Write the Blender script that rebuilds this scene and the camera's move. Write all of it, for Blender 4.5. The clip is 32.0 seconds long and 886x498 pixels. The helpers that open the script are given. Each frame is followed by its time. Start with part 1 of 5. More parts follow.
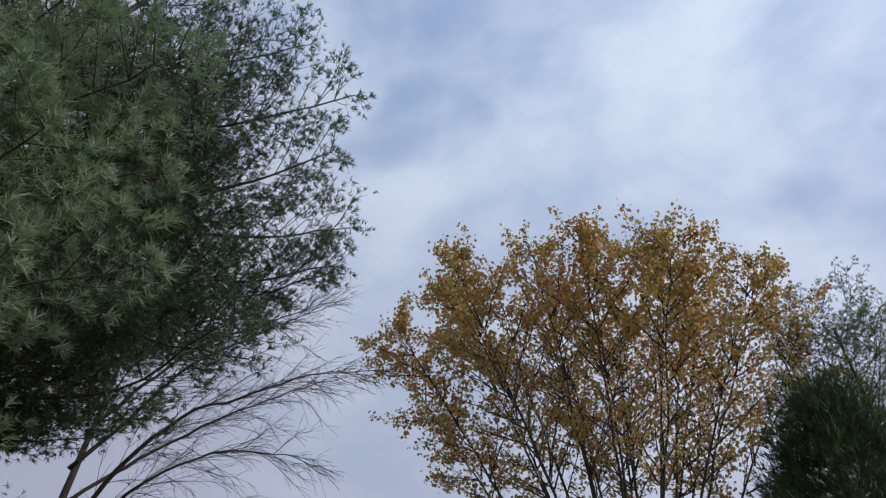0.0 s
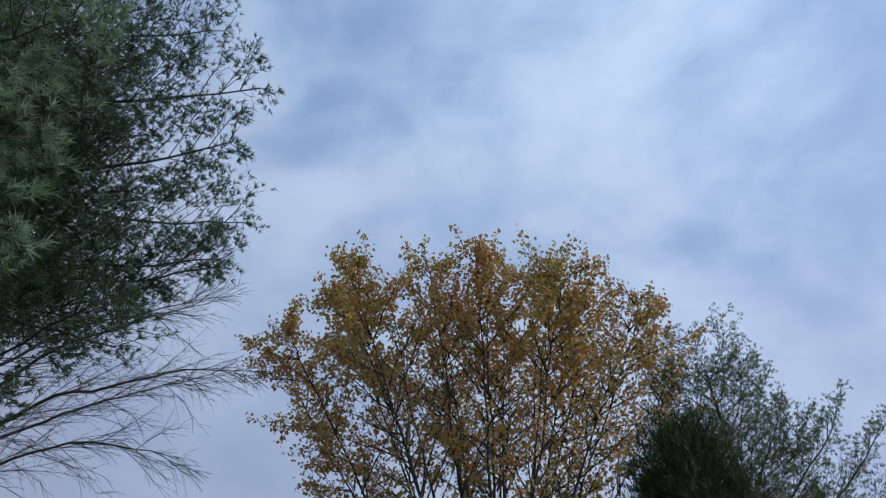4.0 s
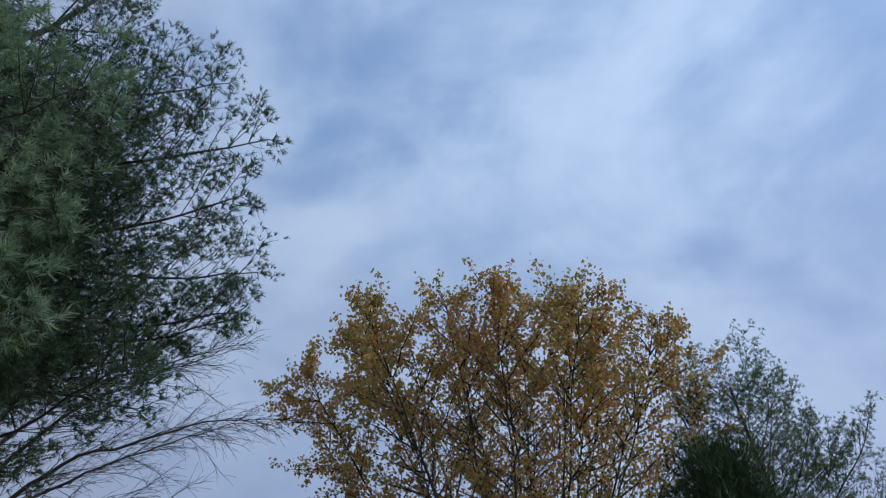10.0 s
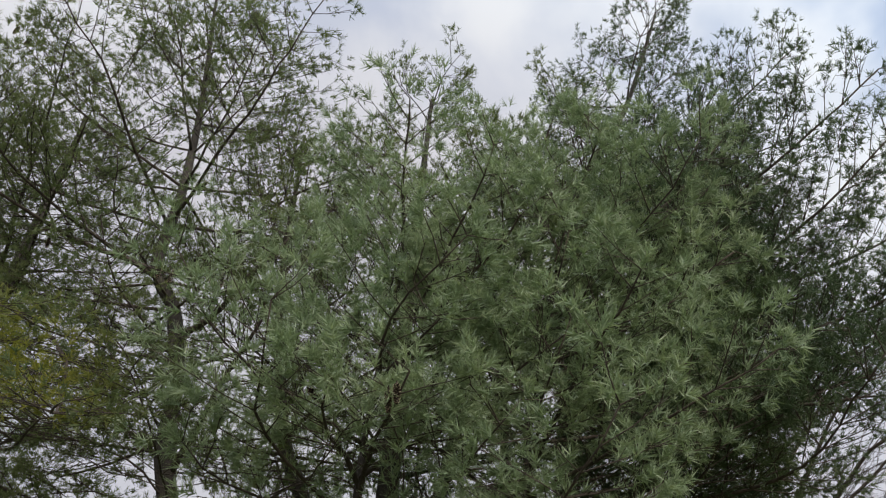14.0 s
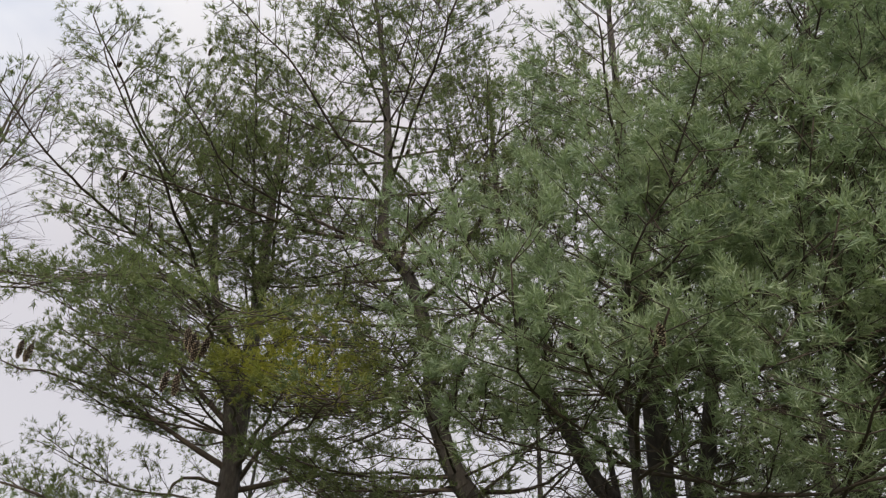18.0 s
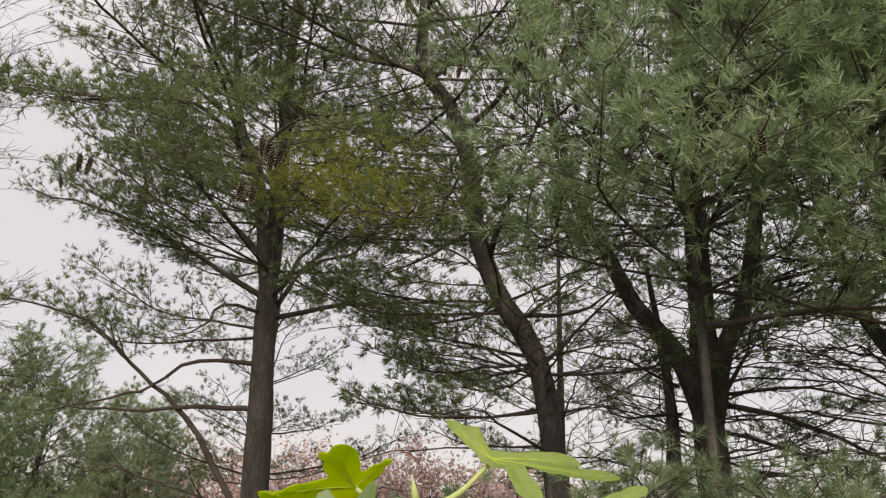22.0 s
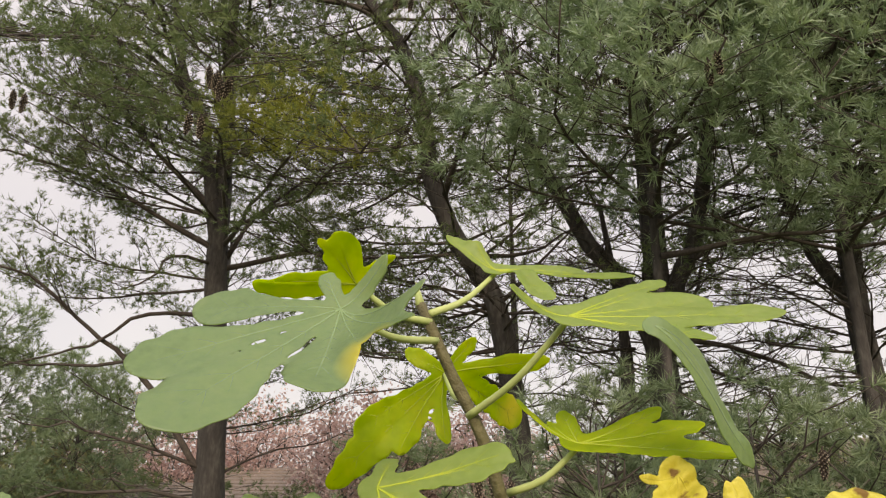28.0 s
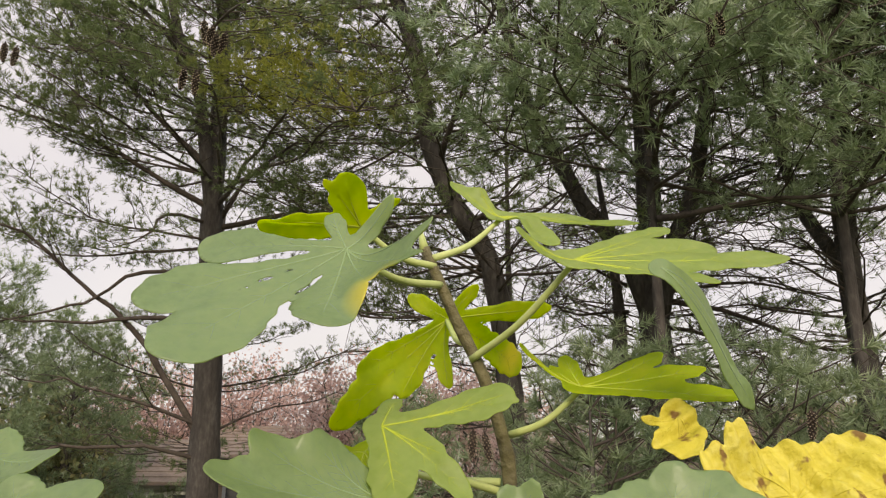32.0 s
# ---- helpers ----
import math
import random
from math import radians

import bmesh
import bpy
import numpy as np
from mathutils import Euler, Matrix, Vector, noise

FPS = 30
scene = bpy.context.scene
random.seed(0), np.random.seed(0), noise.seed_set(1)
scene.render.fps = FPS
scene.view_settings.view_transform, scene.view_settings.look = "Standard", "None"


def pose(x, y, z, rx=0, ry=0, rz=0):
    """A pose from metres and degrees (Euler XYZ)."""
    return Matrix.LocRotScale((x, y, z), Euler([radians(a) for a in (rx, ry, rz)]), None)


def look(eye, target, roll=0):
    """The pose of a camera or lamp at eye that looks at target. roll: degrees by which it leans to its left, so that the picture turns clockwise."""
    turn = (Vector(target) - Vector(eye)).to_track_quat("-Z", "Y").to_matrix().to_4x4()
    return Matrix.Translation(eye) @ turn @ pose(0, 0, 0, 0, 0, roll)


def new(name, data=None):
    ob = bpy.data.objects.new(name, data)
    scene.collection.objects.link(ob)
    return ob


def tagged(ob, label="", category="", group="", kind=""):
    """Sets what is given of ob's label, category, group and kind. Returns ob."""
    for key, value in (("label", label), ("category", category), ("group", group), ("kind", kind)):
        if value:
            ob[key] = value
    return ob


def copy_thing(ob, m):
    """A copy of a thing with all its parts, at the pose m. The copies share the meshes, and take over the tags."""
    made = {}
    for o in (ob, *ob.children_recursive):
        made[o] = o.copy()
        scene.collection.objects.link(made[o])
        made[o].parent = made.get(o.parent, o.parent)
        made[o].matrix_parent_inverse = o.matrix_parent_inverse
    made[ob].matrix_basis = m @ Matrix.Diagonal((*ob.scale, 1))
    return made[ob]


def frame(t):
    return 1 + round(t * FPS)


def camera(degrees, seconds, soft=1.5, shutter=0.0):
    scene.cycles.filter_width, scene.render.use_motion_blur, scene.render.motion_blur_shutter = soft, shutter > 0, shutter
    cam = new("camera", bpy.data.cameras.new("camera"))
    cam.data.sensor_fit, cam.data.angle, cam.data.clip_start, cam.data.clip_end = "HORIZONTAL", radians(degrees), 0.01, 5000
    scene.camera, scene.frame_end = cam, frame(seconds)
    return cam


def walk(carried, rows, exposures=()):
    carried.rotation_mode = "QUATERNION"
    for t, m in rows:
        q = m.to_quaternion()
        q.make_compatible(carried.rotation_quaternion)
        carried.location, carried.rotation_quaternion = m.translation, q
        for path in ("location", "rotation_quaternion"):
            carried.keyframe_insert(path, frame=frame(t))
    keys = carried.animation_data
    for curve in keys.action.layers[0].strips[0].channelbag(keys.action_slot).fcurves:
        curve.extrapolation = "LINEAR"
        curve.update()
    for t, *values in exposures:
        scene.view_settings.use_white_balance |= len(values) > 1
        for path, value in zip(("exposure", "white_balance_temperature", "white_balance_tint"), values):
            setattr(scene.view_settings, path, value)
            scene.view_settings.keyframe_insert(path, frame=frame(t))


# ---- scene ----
cam = camera(60.7, 32.0, soft=1.25)
ROWS = [
    (0.0, 0.2596, 0.4039, 1.4542, 128.28, 2.38, 2.87),
    (0.5, 0.2652, 0.4101, 1.4648, 128.63, 2.15, 2.14),
    (1.0, 0.2876, 0.3989, 1.4528, 128.87, 1.75, 0.97),
    (1.5, 0.3087, 0.4196, 1.4362, 129.06, 1.42, -0.63),
    (2.0, 0.3335, 0.4355, 1.4316, 129.03, 1.23, -2.33),
    (2.5, 0.3571, 0.4314, 1.4244, 128.94, 1.28, -3.92),
    (3.0, 0.3784, 0.4538, 1.4458, 128.89, 1.48, -5.16),
    (3.5, 0.3865, 0.4442, 1.4676, 128.78, 1.76, -6.07),
    (5.5, 0.4139, 0.421, 1.4555, 129.49, 2.65, -7.52),
    (6.0, 0.423, 0.43, 1.4569, 129.83, 2.79, -7.7),
    (6.5, 0.4508, 0.4103, 1.4717, 129.98, 2.94, -7.7),
    (7.0, 0.4508, 0.3966, 1.489, 130.12, 3.17, -7.64),
    (7.5, 0.4258, 0.4003, 1.5264, 130.22, 3.39, -7.69),
    (8.0, 0.3895, 0.4038, 1.5593, 130.27, 3.54, -7.84),
    (8.5, 0.4047, 0.3753, 1.5821, 130.39, 3.54, -7.7),
    (9.0, 0.3896, 0.3639, 1.6171, 130.41, 3.55, -7.27),
    (9.5, 0.3882, 0.3641, 1.6272, 130.61, 3.73, -5.95),
    (10.0, 0.3559, 0.361, 1.623, 130.95, 4.07, -3.8),
    (10.5, 0.3194, 0.3491, 1.6332, 131.33, 4.58, -0.38),
    (11.0, 0.2697, 0.3399, 1.6782, 131.76, 4.88, 4.39),
    (11.5, 0.209, 0.29, 1.6844, 132.2, 4.8, 10.82),
    (12.0, 0.1695, 0.2198, 1.6778, 132.53, 4.24, 18.9),
    (12.5, 0.1302, 0.1367, 1.6734, 132.67, 3.09, 27.74),
    (13.0, 0.0488, 0.0133, 1.652, 132.6, 1.55, 36.49),
    (13.5, 0.045, -0.0117, 1.6547, 132.21, -0.46, 44.18),
    (14.0, 0.0668, -0.0327, 1.6509, 131.5, -2.38, 50.4),
    (14.5, 0.0476, -0.0488, 1.6482, 130.95, -3.67, 54.66),
    (15.0, -0.0237, -0.0509, 1.6441, 130.5, -4.46, 57.79),
    (15.5, -0.0741, -0.0457, 1.6578, 129.88, -5.35, 60.3),
    (17.5, 0.0051, -0.105, 1.917, 125.25, -3.56, 72.48),
    (18.0, -0.0217, -0.2159, 1.9225, 124.53, -1.79, 70.2),
    (18.5, -0.0706, -0.2882, 1.9074, 124.52, -1.38, 68.68),
    (19.0, -0.1484, -0.3821, 1.9143, 124.16, -1.16, 67.23),
    (19.5, -0.1959, -0.4976, 1.889, 122.9, -0.98, 66.08),
    (20.0, -0.2864, -0.6161, 1.865, 121.15, -0.94, 65.8),
    (20.5, -0.3378, -0.6853, 1.8049, 119.16, -1.02, 66.42),
    (21.0, -0.3771, -0.71, 1.7624, 117.09, -1.58, 67.58),
    (21.5, -0.4124, -0.7278, 1.7226, 115.11, -1.88, 68.8),
    (22.0, -0.4501, -0.69, 1.7099, 113.44, -2.05, 69.47),
    (22.5, -0.4691, -0.6877, 1.6729, 111.83, -1.71, 69.29),
    (23.0, -0.4729, -0.682, 1.659, 110.23, -1.15, 68.83),
    (23.5, -0.4805, -0.6792, 1.6483, 108.94, -0.86, 68.35),
    (24.0, -0.4835, -0.6812, 1.6485, 108.42, -0.85, 67.92),
    (24.5, -0.4865, -0.6822, 1.6477, 108.33, -1.13, 67.64),
    (25.0, -0.496, -0.6813, 1.6392, 110.35, -1.26, 67.08),
    (25.5, -0.5133, -0.6928, 1.6163, 112.03, -0.93, 66.78),
    (27.5, -0.5838, -0.6956, 1.5721, 110.75, 0.58, 66.58),
    (28.0, -0.589, -0.6937, 1.5673, 110.32, 0.48, 66.41),
    (28.5, -0.5921, -0.6937, 1.5655, 109.89, 0.29, 66.29),
    (29.0, -0.5941, -0.6927, 1.5656, 109.54, 0.29, 66.27),
    (29.5, -0.5971, -0.6937, 1.5658, 109.24, 0.2, 66.12),
    (30.0, -0.5965, -0.6968, 1.5598, 108.85, 0.1, 66.13),
    (30.5, -0.6014, -0.7051, 1.5432, 108.34, 0.0, 65.98),
    (31.0, -0.6043, -0.7021, 1.5443, 107.89, -0.1, 65.99),
    (31.5, -0.6023, -0.7051, 1.5442, 107.62, -0.1, 65.97),
    (32.0, -0.6, -0.7, 1.55, 107.5, 0.0, 65.82),
]
EXPOSURES = [(0.0, 0.0, 6500, 10), (3.0, -0.15, 5900, 8), (6.0, -0.22, 5700, 6), (9.5, -0.26, 5600, 6), (11.5, -0.26, 5750, 7), (13.0, -0.06, 6800, 8), (14.0, 0.6, 7700, 8), (15.5, 0.8, 8000, 9),
             (20.5, 0.78, 8300, 10), (24.0, 1.0, 8800, 11), (32.0, 1.0, 8800, 11)]
walk(cam, [(t, pose(x, y, z, rx, ry, rz)) for t, x, y, z, rx, ry, rz in ROWS], EXPOSURES)

# ---- world and sun: a high overcast sky with soft blue breaks ----
SUN_EL, SUN_AZ = radians(28), radians(108)
world = bpy.data.worlds.new("overcast_sky")
scene.world = world
world.use_nodes = True
wt = world.node_tree
wn, wl = wt.nodes, wt.links
wn.clear()


def wnode(kind, **props):
    n = wn.new(kind)
    for k, v in props.items():
        n.inputs[k].default_value = v
    return n


coord = wnode("ShaderNodeTexCoord")
stretch = wnode("ShaderNodeMapping")
stretch.inputs["Scale"].default_value = (1.0, 1.0, 1.6)
stretch.inputs["Rotation"].default_value = (0.3, 0.5, 0.9)
wl.new(coord.outputs["Generated"], stretch.inputs["Vector"])
big = wnode("ShaderNodeTexNoise", Scale=2.6, Detail=5.0, Roughness=0.5, Distortion=0.4)
small = wnode("ShaderNodeTexNoise", Scale=7.0, Detail=4.0, Roughness=0.5, Distortion=0.3)
wl.new(stretch.outputs["Vector"], big.inputs["Vector"])
wl.new(stretch.outputs["Vector"], small.inputs["Vector"])
mixn = wn.new("ShaderNodeMath")
mixn.operation = "MULTIPLY_ADD"
mixn.inputs[1].default_value = 0.35
wl.new(small.outputs["Fac"], mixn.inputs[0])
wl.new(big.outputs["Fac"], mixn.inputs[2])
ramp = wn.new("ShaderNodeValToRGB")
ramp.color_ramp.interpolation = "EASE"
ramp.color_ramp.elements[0].position, ramp.color_ramp.elements[0].color = 0.50, (0.285, 0.385, 0.60, 1)
ramp.color_ramp.elements[1].position, ramp.color_ramp.elements[1].color = 0.86, (0.61, 0.69, 0.83, 1)
wl.new(mixn.outputs[0], ramp.inputs["Fac"])
# paler and warmer cloud toward the horizon and in a bank to the west
sep = wnode("ShaderNodeSeparateXYZ")
wl.new(coord.outputs["Generated"], sep.inputs[0])
low = wn.new("ShaderNodeMapRange")
low.inputs["From Min"].default_value, low.inputs["From Max"].default_value = 0.75, 0.15
wl.new(sep.outputs["Z"], low.inputs["Value"])
pale = wn.new("ShaderNodeMix")
pale.data_type = "RGBA"
pale.inputs["B"].default_value = (0.43, 0.446, 0.548, 1)
west = wn.new("ShaderNodeVectorMath")
west.operation = "DOT_PRODUCT"
west.inputs[1].default_value = (-0.9, 0.43, 0.0)
wl.new(coord.outputs["Generated"], west.inputs[0])
bank = wn.new("ShaderNodeMapRange")
bank.inputs["From Min"].default_value, bank.inputs["From Max"].default_value = 0.35, 0.68
bank.inputs["To Max"].default_value = 0.9
wl.new(west.outputs["Value"], bank.inputs["Value"])
most = wn.new("ShaderNodeMath")
most.operation = "MAXIMUM"
wl.new(low.outputs["Result"], most.inputs[0])
wl.new(bank.outputs["Result"], most.inputs[1])
wl.new(most.outputs[0], pale.inputs["Factor"])
wl.new(ramp.outputs["Color"], pale.inputs["A"])
sky = wn.new("ShaderNodeTexSky")
sky.sky_type, sky.sun_disc, sky.sun_elevation, sky.sun_rotation = "NISHITA", False, SUN_EL, SUN_AZ
toward = wn.new("ShaderNodeVectorMath")
toward.operation = "DOT_PRODUCT"
toward.inputs[1].default_value = (math.sin(SUN_AZ), math.cos(SUN_AZ), 0.15)
wl.new(coord.outputs["Generated"], toward.inputs[0])
veil = wn.new("ShaderNodeMapRange")
veil.inputs["From Min"].default_value, veil.inputs["From Max"].default_value = -1.0, 1.0
veil.inputs["To Min"].default_value, veil.inputs["To Max"].default_value = 0.74, 1.32
wl.new(toward.outputs["Value"], veil.inputs["Value"])
clear = wnode("ShaderNodeBackground", Strength=0.015)
cloud = wnode("ShaderNodeBackground", Strength=0.97)
both = wn.new("ShaderNodeAddShader")
wout = wn.new("ShaderNodeOutputWorld")
wl.new(sky.outputs["Color"], clear.inputs["Color"])
wl.new(veil.outputs["Result"], cloud.inputs["Strength"])
wl.new(pale.outputs["Result"], cloud.inputs["Color"])
wl.new(clear.outputs[0], both.inputs[0])
wl.new(cloud.outputs[0], both.inputs[1])
wl.new(both.outputs[0], wout.inputs["Surface"])

sun = new("sun", bpy.data.lights.new("sun", "SUN"))
sun.data.energy, sun.data.angle, sun.data.color = 1.8, radians(22), (1.0, 0.96, 0.9)
sun.matrix_world = look((0, 0, 0), (-math.cos(SUN_EL) * math.sin(SUN_AZ), -math.cos(SUN_EL) * math.cos(SUN_AZ), -math.sin(SUN_EL)))


# ---- materials ----
def surface(name, stops, scale=6.0, fine=60.0, rough=0.7, bump=0.0, bump_scale=40.0, through_light=0.0, tint=None, stretch_by=(1, 1, 1), spots=None, gloss=0.3, spread=0.0, patch=None):
    """Colours along a two-scale noise, optional relief, light passing through, spots of a second colour, and a change from piece to piece."""
    m = bpy.data.materials.new(name)
    m.use_nodes = True
    nt = m.node_tree
    b = nt.nodes["Principled BSDF"]
    out = nt.nodes["Material Output"]
    tc = nt.nodes.new("ShaderNodeTexCoord")
    mp = nt.nodes.new("ShaderNodeMapping")
    mp.inputs["Scale"].default_value = stretch_by
    nt.links.new(tc.outputs["Object"], mp.inputs["Vector"])
    n1 = nt.nodes.new("ShaderNodeTexNoise")
    n1.inputs["Scale"].default_value, n1.inputs["Detail"].default_value = scale, 3
    n2 = nt.nodes.new("ShaderNodeTexNoise")
    n2.inputs["Scale"].default_value, n2.inputs["Detail"].default_value = fine, 2
    for n in (n1, n2):
        nt.links.new(mp.outputs["Vector"], n.inputs["Vector"])
    mx = nt.nodes.new("ShaderNodeMix")
    mx.inputs["Factor"].default_value = 0.45
    nt.links.new(n1.outputs["Fac"], mx.inputs["A"])
    nt.links.new(n2.outputs["Fac"], mx.inputs["B"])
    value = mx.outputs["Result"]
    if spread:
        info = nt.nodes.new("ShaderNodeNewGeometry")
        ma = nt.nodes.new("ShaderNodeMath")
        ma.operation = "MULTIPLY_ADD"
        ma.inputs[1].default_value = spread
        nt.links.new(info.outputs["Random Per Island"], ma.inputs[0])
        nt.links.new(value, ma.inputs[2])
        sub = nt.nodes.new("ShaderNodeMath")
        sub.operation = "SUBTRACT"
        sub.inputs[1].default_value = spread / 2
        nt.links.new(ma.outputs[0], sub.inputs[0])
        value = sub.outputs[0]
    cr = nt.nodes.new("ShaderNodeValToRGB")
    el = cr.color_ramp.elements
    while len(el) < len(stops):
        el.new(0.5)
    for e, (p, c) in zip(el, stops):
        e.position, e.color = p, (*c, 1)
    nt.links.new(value, cr.inputs["Fac"])
    colour = cr.outputs["Color"]
    if spots:
        n3 = nt.nodes.new("ShaderNodeTexNoise")
        n3.inputs["Scale"].default_value, n3.inputs["Detail"].default_value = spots[1], 3
        nt.links.new(mp.outputs["Vector"], n3.inputs["Vector"])
        r3 = nt.nodes.new("ShaderNodeMapRange")
        r3.inputs["From Min"].default_value, r3.inputs["From Max"].default_value = spots[2], spots[2] + 0.06
        nt.links.new(n3.outputs["Fac"], r3.inputs["Value"])
        m3 = nt.nodes.new("ShaderNodeMix")
        m3.data_type = "RGBA"
        m3.inputs["B"].default_value = (*spots[0], 1)
        nt.links.new(r3.outputs["Result"], m3.inputs["Factor"])
        nt.links.new(colour, m3.inputs["A"])
        colour = m3.outputs["Result"]
    if patch:
        geo = nt.nodes.new("ShaderNodeNewGeometry")
        far = nt.nodes.new("ShaderNodeVectorMath")
        far.operation = "DISTANCE"
        far.inputs[1].default_value = patch[0]
        nt.links.new(geo.outputs["Position"], far.inputs[0])
        fade = nt.nodes.new("ShaderNodeMapRange")
        fade.inputs["From Min"].default_value, fade.inputs["From Max"].default_value = patch[1], patch[1] * 0.25
        nt.links.new(far.outputs["Value"], fade.inputs["Value"])
        m4 = nt.nodes.new("ShaderNodeMix")
        m4.data_type = "RGBA"
        m4.inputs["B"].default_value = (*patch[2], 1)
        nt.links.new(fade.outputs["Result"], m4.inputs["Factor"])
        nt.links.new(colour, m4.inputs["A"])
        colour = m4.outputs["Result"]
    nt.links.new(colour, b.inputs["Base Color"])
    b.inputs["Roughness"].default_value = rough
    b.inputs["Specular IOR Level"].default_value = gloss
    if bump:
        nb = nt.nodes.new("ShaderNodeTexNoise")
        nb.inputs["Scale"].default_value, nb.inputs["Detail"].default_value = bump_scale, 4
        nt.links.new(mp.outputs["Vector"], nb.inputs["Vector"])
        bp = nt.nodes.new("ShaderNodeBump")
        bp.inputs["Strength"].default_value, bp.inputs["Distance"].default_value = bump, 0.02
        nt.links.new(nb.outputs["Fac"], bp.inputs["Height"])
        nt.links.new(bp.outputs["Normal"], b.inputs["Normal"])
    if through_light:
        tr = nt.nodes.new("ShaderNodeBsdfTranslucent")
        if tint:
            hs = nt.nodes.new("ShaderNodeMix")
            hs.data_type, hs.blend_type = "RGBA", "MULTIPLY"
            hs.inputs["Factor"].default_value = 1.0
            hs.inputs["B"].default_value = (*tint, 1)
            nt.links.new(colour, hs.inputs["A"])
            nt.links.new(hs.outputs["Result"], tr.inputs["Color"])
        else:
            nt.links.new(colour, tr.inputs["Color"])
        ms = nt.nodes.new("ShaderNodeMixShader")
        ms.inputs[0].default_value = through_light
        nt.links.new(b.outputs[0], ms.inputs[1])
        nt.links.new(tr.outputs[0], ms.inputs[2])
        nt.links.new(ms.outputs[0], out.inputs["Surface"])
    return m


BARK = surface("pine_bark", [(0.3, (0.021, 0.0185, 0.018)), (0.5, (0.045, 0.040, 0.038)), (0.7, (0.088, 0.080, 0.076))], 5, 30, 0.9, 0.9, 22, stretch_by=(1, 1, 0.35))
TWIG = surface("pine_twig_bark", [(0.3, (0.028, 0.022, 0.020)), (0.7, (0.090, 0.073, 0.064))], 8, 60, 0.9)
GREY_BARK = surface("grey_maple_bark", [(0.3, (0.03, 0.026, 0.024)), (0.7, (0.10, 0.09, 0.08))], 4, 40, 0.9, 0.6, 25, stretch_by=(1, 1, 0.4))
# bark paled toward grey-pink: the haze of distance is put into the colour
HAZE_BARK = surface("hazed_grey_pink_bark", [(0.3, (0.13, 0.105, 0.10)), (0.7, (0.26, 0.21, 0.20))], 2, 20, 0.9)
# the patch paints a lit, yellow-lime spray on the forked pine's forward boughs
NEEDLE = surface("pine_needles", [(0.25, (0.058, 0.088, 0.050)), (0.45, (0.106, 0.142, 0.074)), (0.6, (0.148, 0.178, 0.094)), (0.8, (0.200, 0.204, 0.102))], 0.9, 14, 0.6, through_light=0.48, tint=(1.2, 1.25, 0.8), gloss=0.2, patch=((-6.3, 0.5, 4.65), 1.15, (0.25, 0.255, 0.05)))
NEEDLE_BLUE = surface("grey_green_needles", [(0.25, (0.034, 0.064, 0.037)), (0.5, (0.068, 0.108, 0.060)), (0.75, (0.116, 0.150, 0.075))], 0.9, 14, 0.5, through_light=0.3, tint=(1.2, 1.25, 0.85), gloss=0.4)
# brighter needle copy: front light and sheen on the near boughs, painted as paleness
NEEDLE_LIT = surface("painted_lit_needles", [(0.25, (0.12, 0.182, 0.108)), (0.5, (0.218, 0.295, 0.192)), (0.75, (0.335, 0.405, 0.285))], 1.2, 14, 0.42, through_light=0.42, tint=(1.2, 1.2, 0.8), gloss=0.5)
NEEDLE_YOUNG = surface("blue_green_needles", [(0.25, (0.075, 0.120, 0.072)), (0.5, (0.155, 0.210, 0.125)), (0.75, (0.250, 0.300, 0.185))], 1.2, 14, 0.45, through_light=0.35, tint=(1.2, 1.2, 0.8), gloss=0.45)
MAPLE_LEAF = surface("autumn_maple_leaves", [(0.18, (0.26, 0.25, 0.075)), (0.36, (0.41, 0.34, 0.10)), (0.5, (0.53, 0.36, 0.12)), (0.66, (0.56, 0.28, 0.105)), (0.85, (0.47, 0.20, 0.095))], 0.55, 5, 0.55, through_light=0.68, spread=0.45)
CEDAR = surface("dark_cedar_sprays", [(0.3, (0.024, 0.045, 0.018)), (0.7, (0.070, 0.105, 0.035))], 2, 20, 0.6, through_light=0.15)
FIG_GREEN = surface("fig_leaf_green", [(0.25, (0.160, 0.235, 0.120)), (0.5, (0.215, 0.300, 0.160)), (0.8, (0.270, 0.345, 0.185))], 9, 120, 0.38, 0.08, 160, 0.55, tint=(1.5, 1.5, 0.25), gloss=0.6, patch=((-1.121, -0.517, 1.687), 0.032, (0.62, 0.52, 0.07)))
FIG_BRIGHT = surface("fig_leaf_yellow_green", [(0.28, (0.34, 0.46, 0.030)), (0.5, (0.45, 0.55, 0.040)), (0.72, (0.56, 0.60, 0.060))], 13, 60, 0.5, 0.08, 160, 0.72, tint=(1.35, 1.3, 0.3), gloss=0.3, patch=((-1.475, -0.209, 1.717), 0.040, (0.64, 0.60, 0.17)))
FIG_LIGHT = surface("fig_leaf_light_green", [(0.28, (0.27, 0.36, 0.10)), (0.5, (0.33, 0.42, 0.14)), (0.72, (0.40, 0.47, 0.18))], 11, 90, 0.45, 0.08, 160, 0.62, tint=(1.35, 1.35, 0.3), gloss=0.4)
FIG_YELLOW = surface("fig_leaf_turning_yellow", [(0.3, (0.56, 0.49, 0.06)), (0.5, (0.66, 0.58, 0.10)), (0.7, (0.72, 0.66, 0.20))], 12, 120, 0.55, 0.3, 120, 0.4, spots=((0.26, 0.15, 0.05), 45, 0.61), gloss=0.3)
FIG_VEIN = surface("fig_leaf_vein", [(0.3, (0.185, 0.275, 0.13)), (0.7, (0.24, 0.33, 0.165))], 20, 90, 0.5, through_light=0.2)
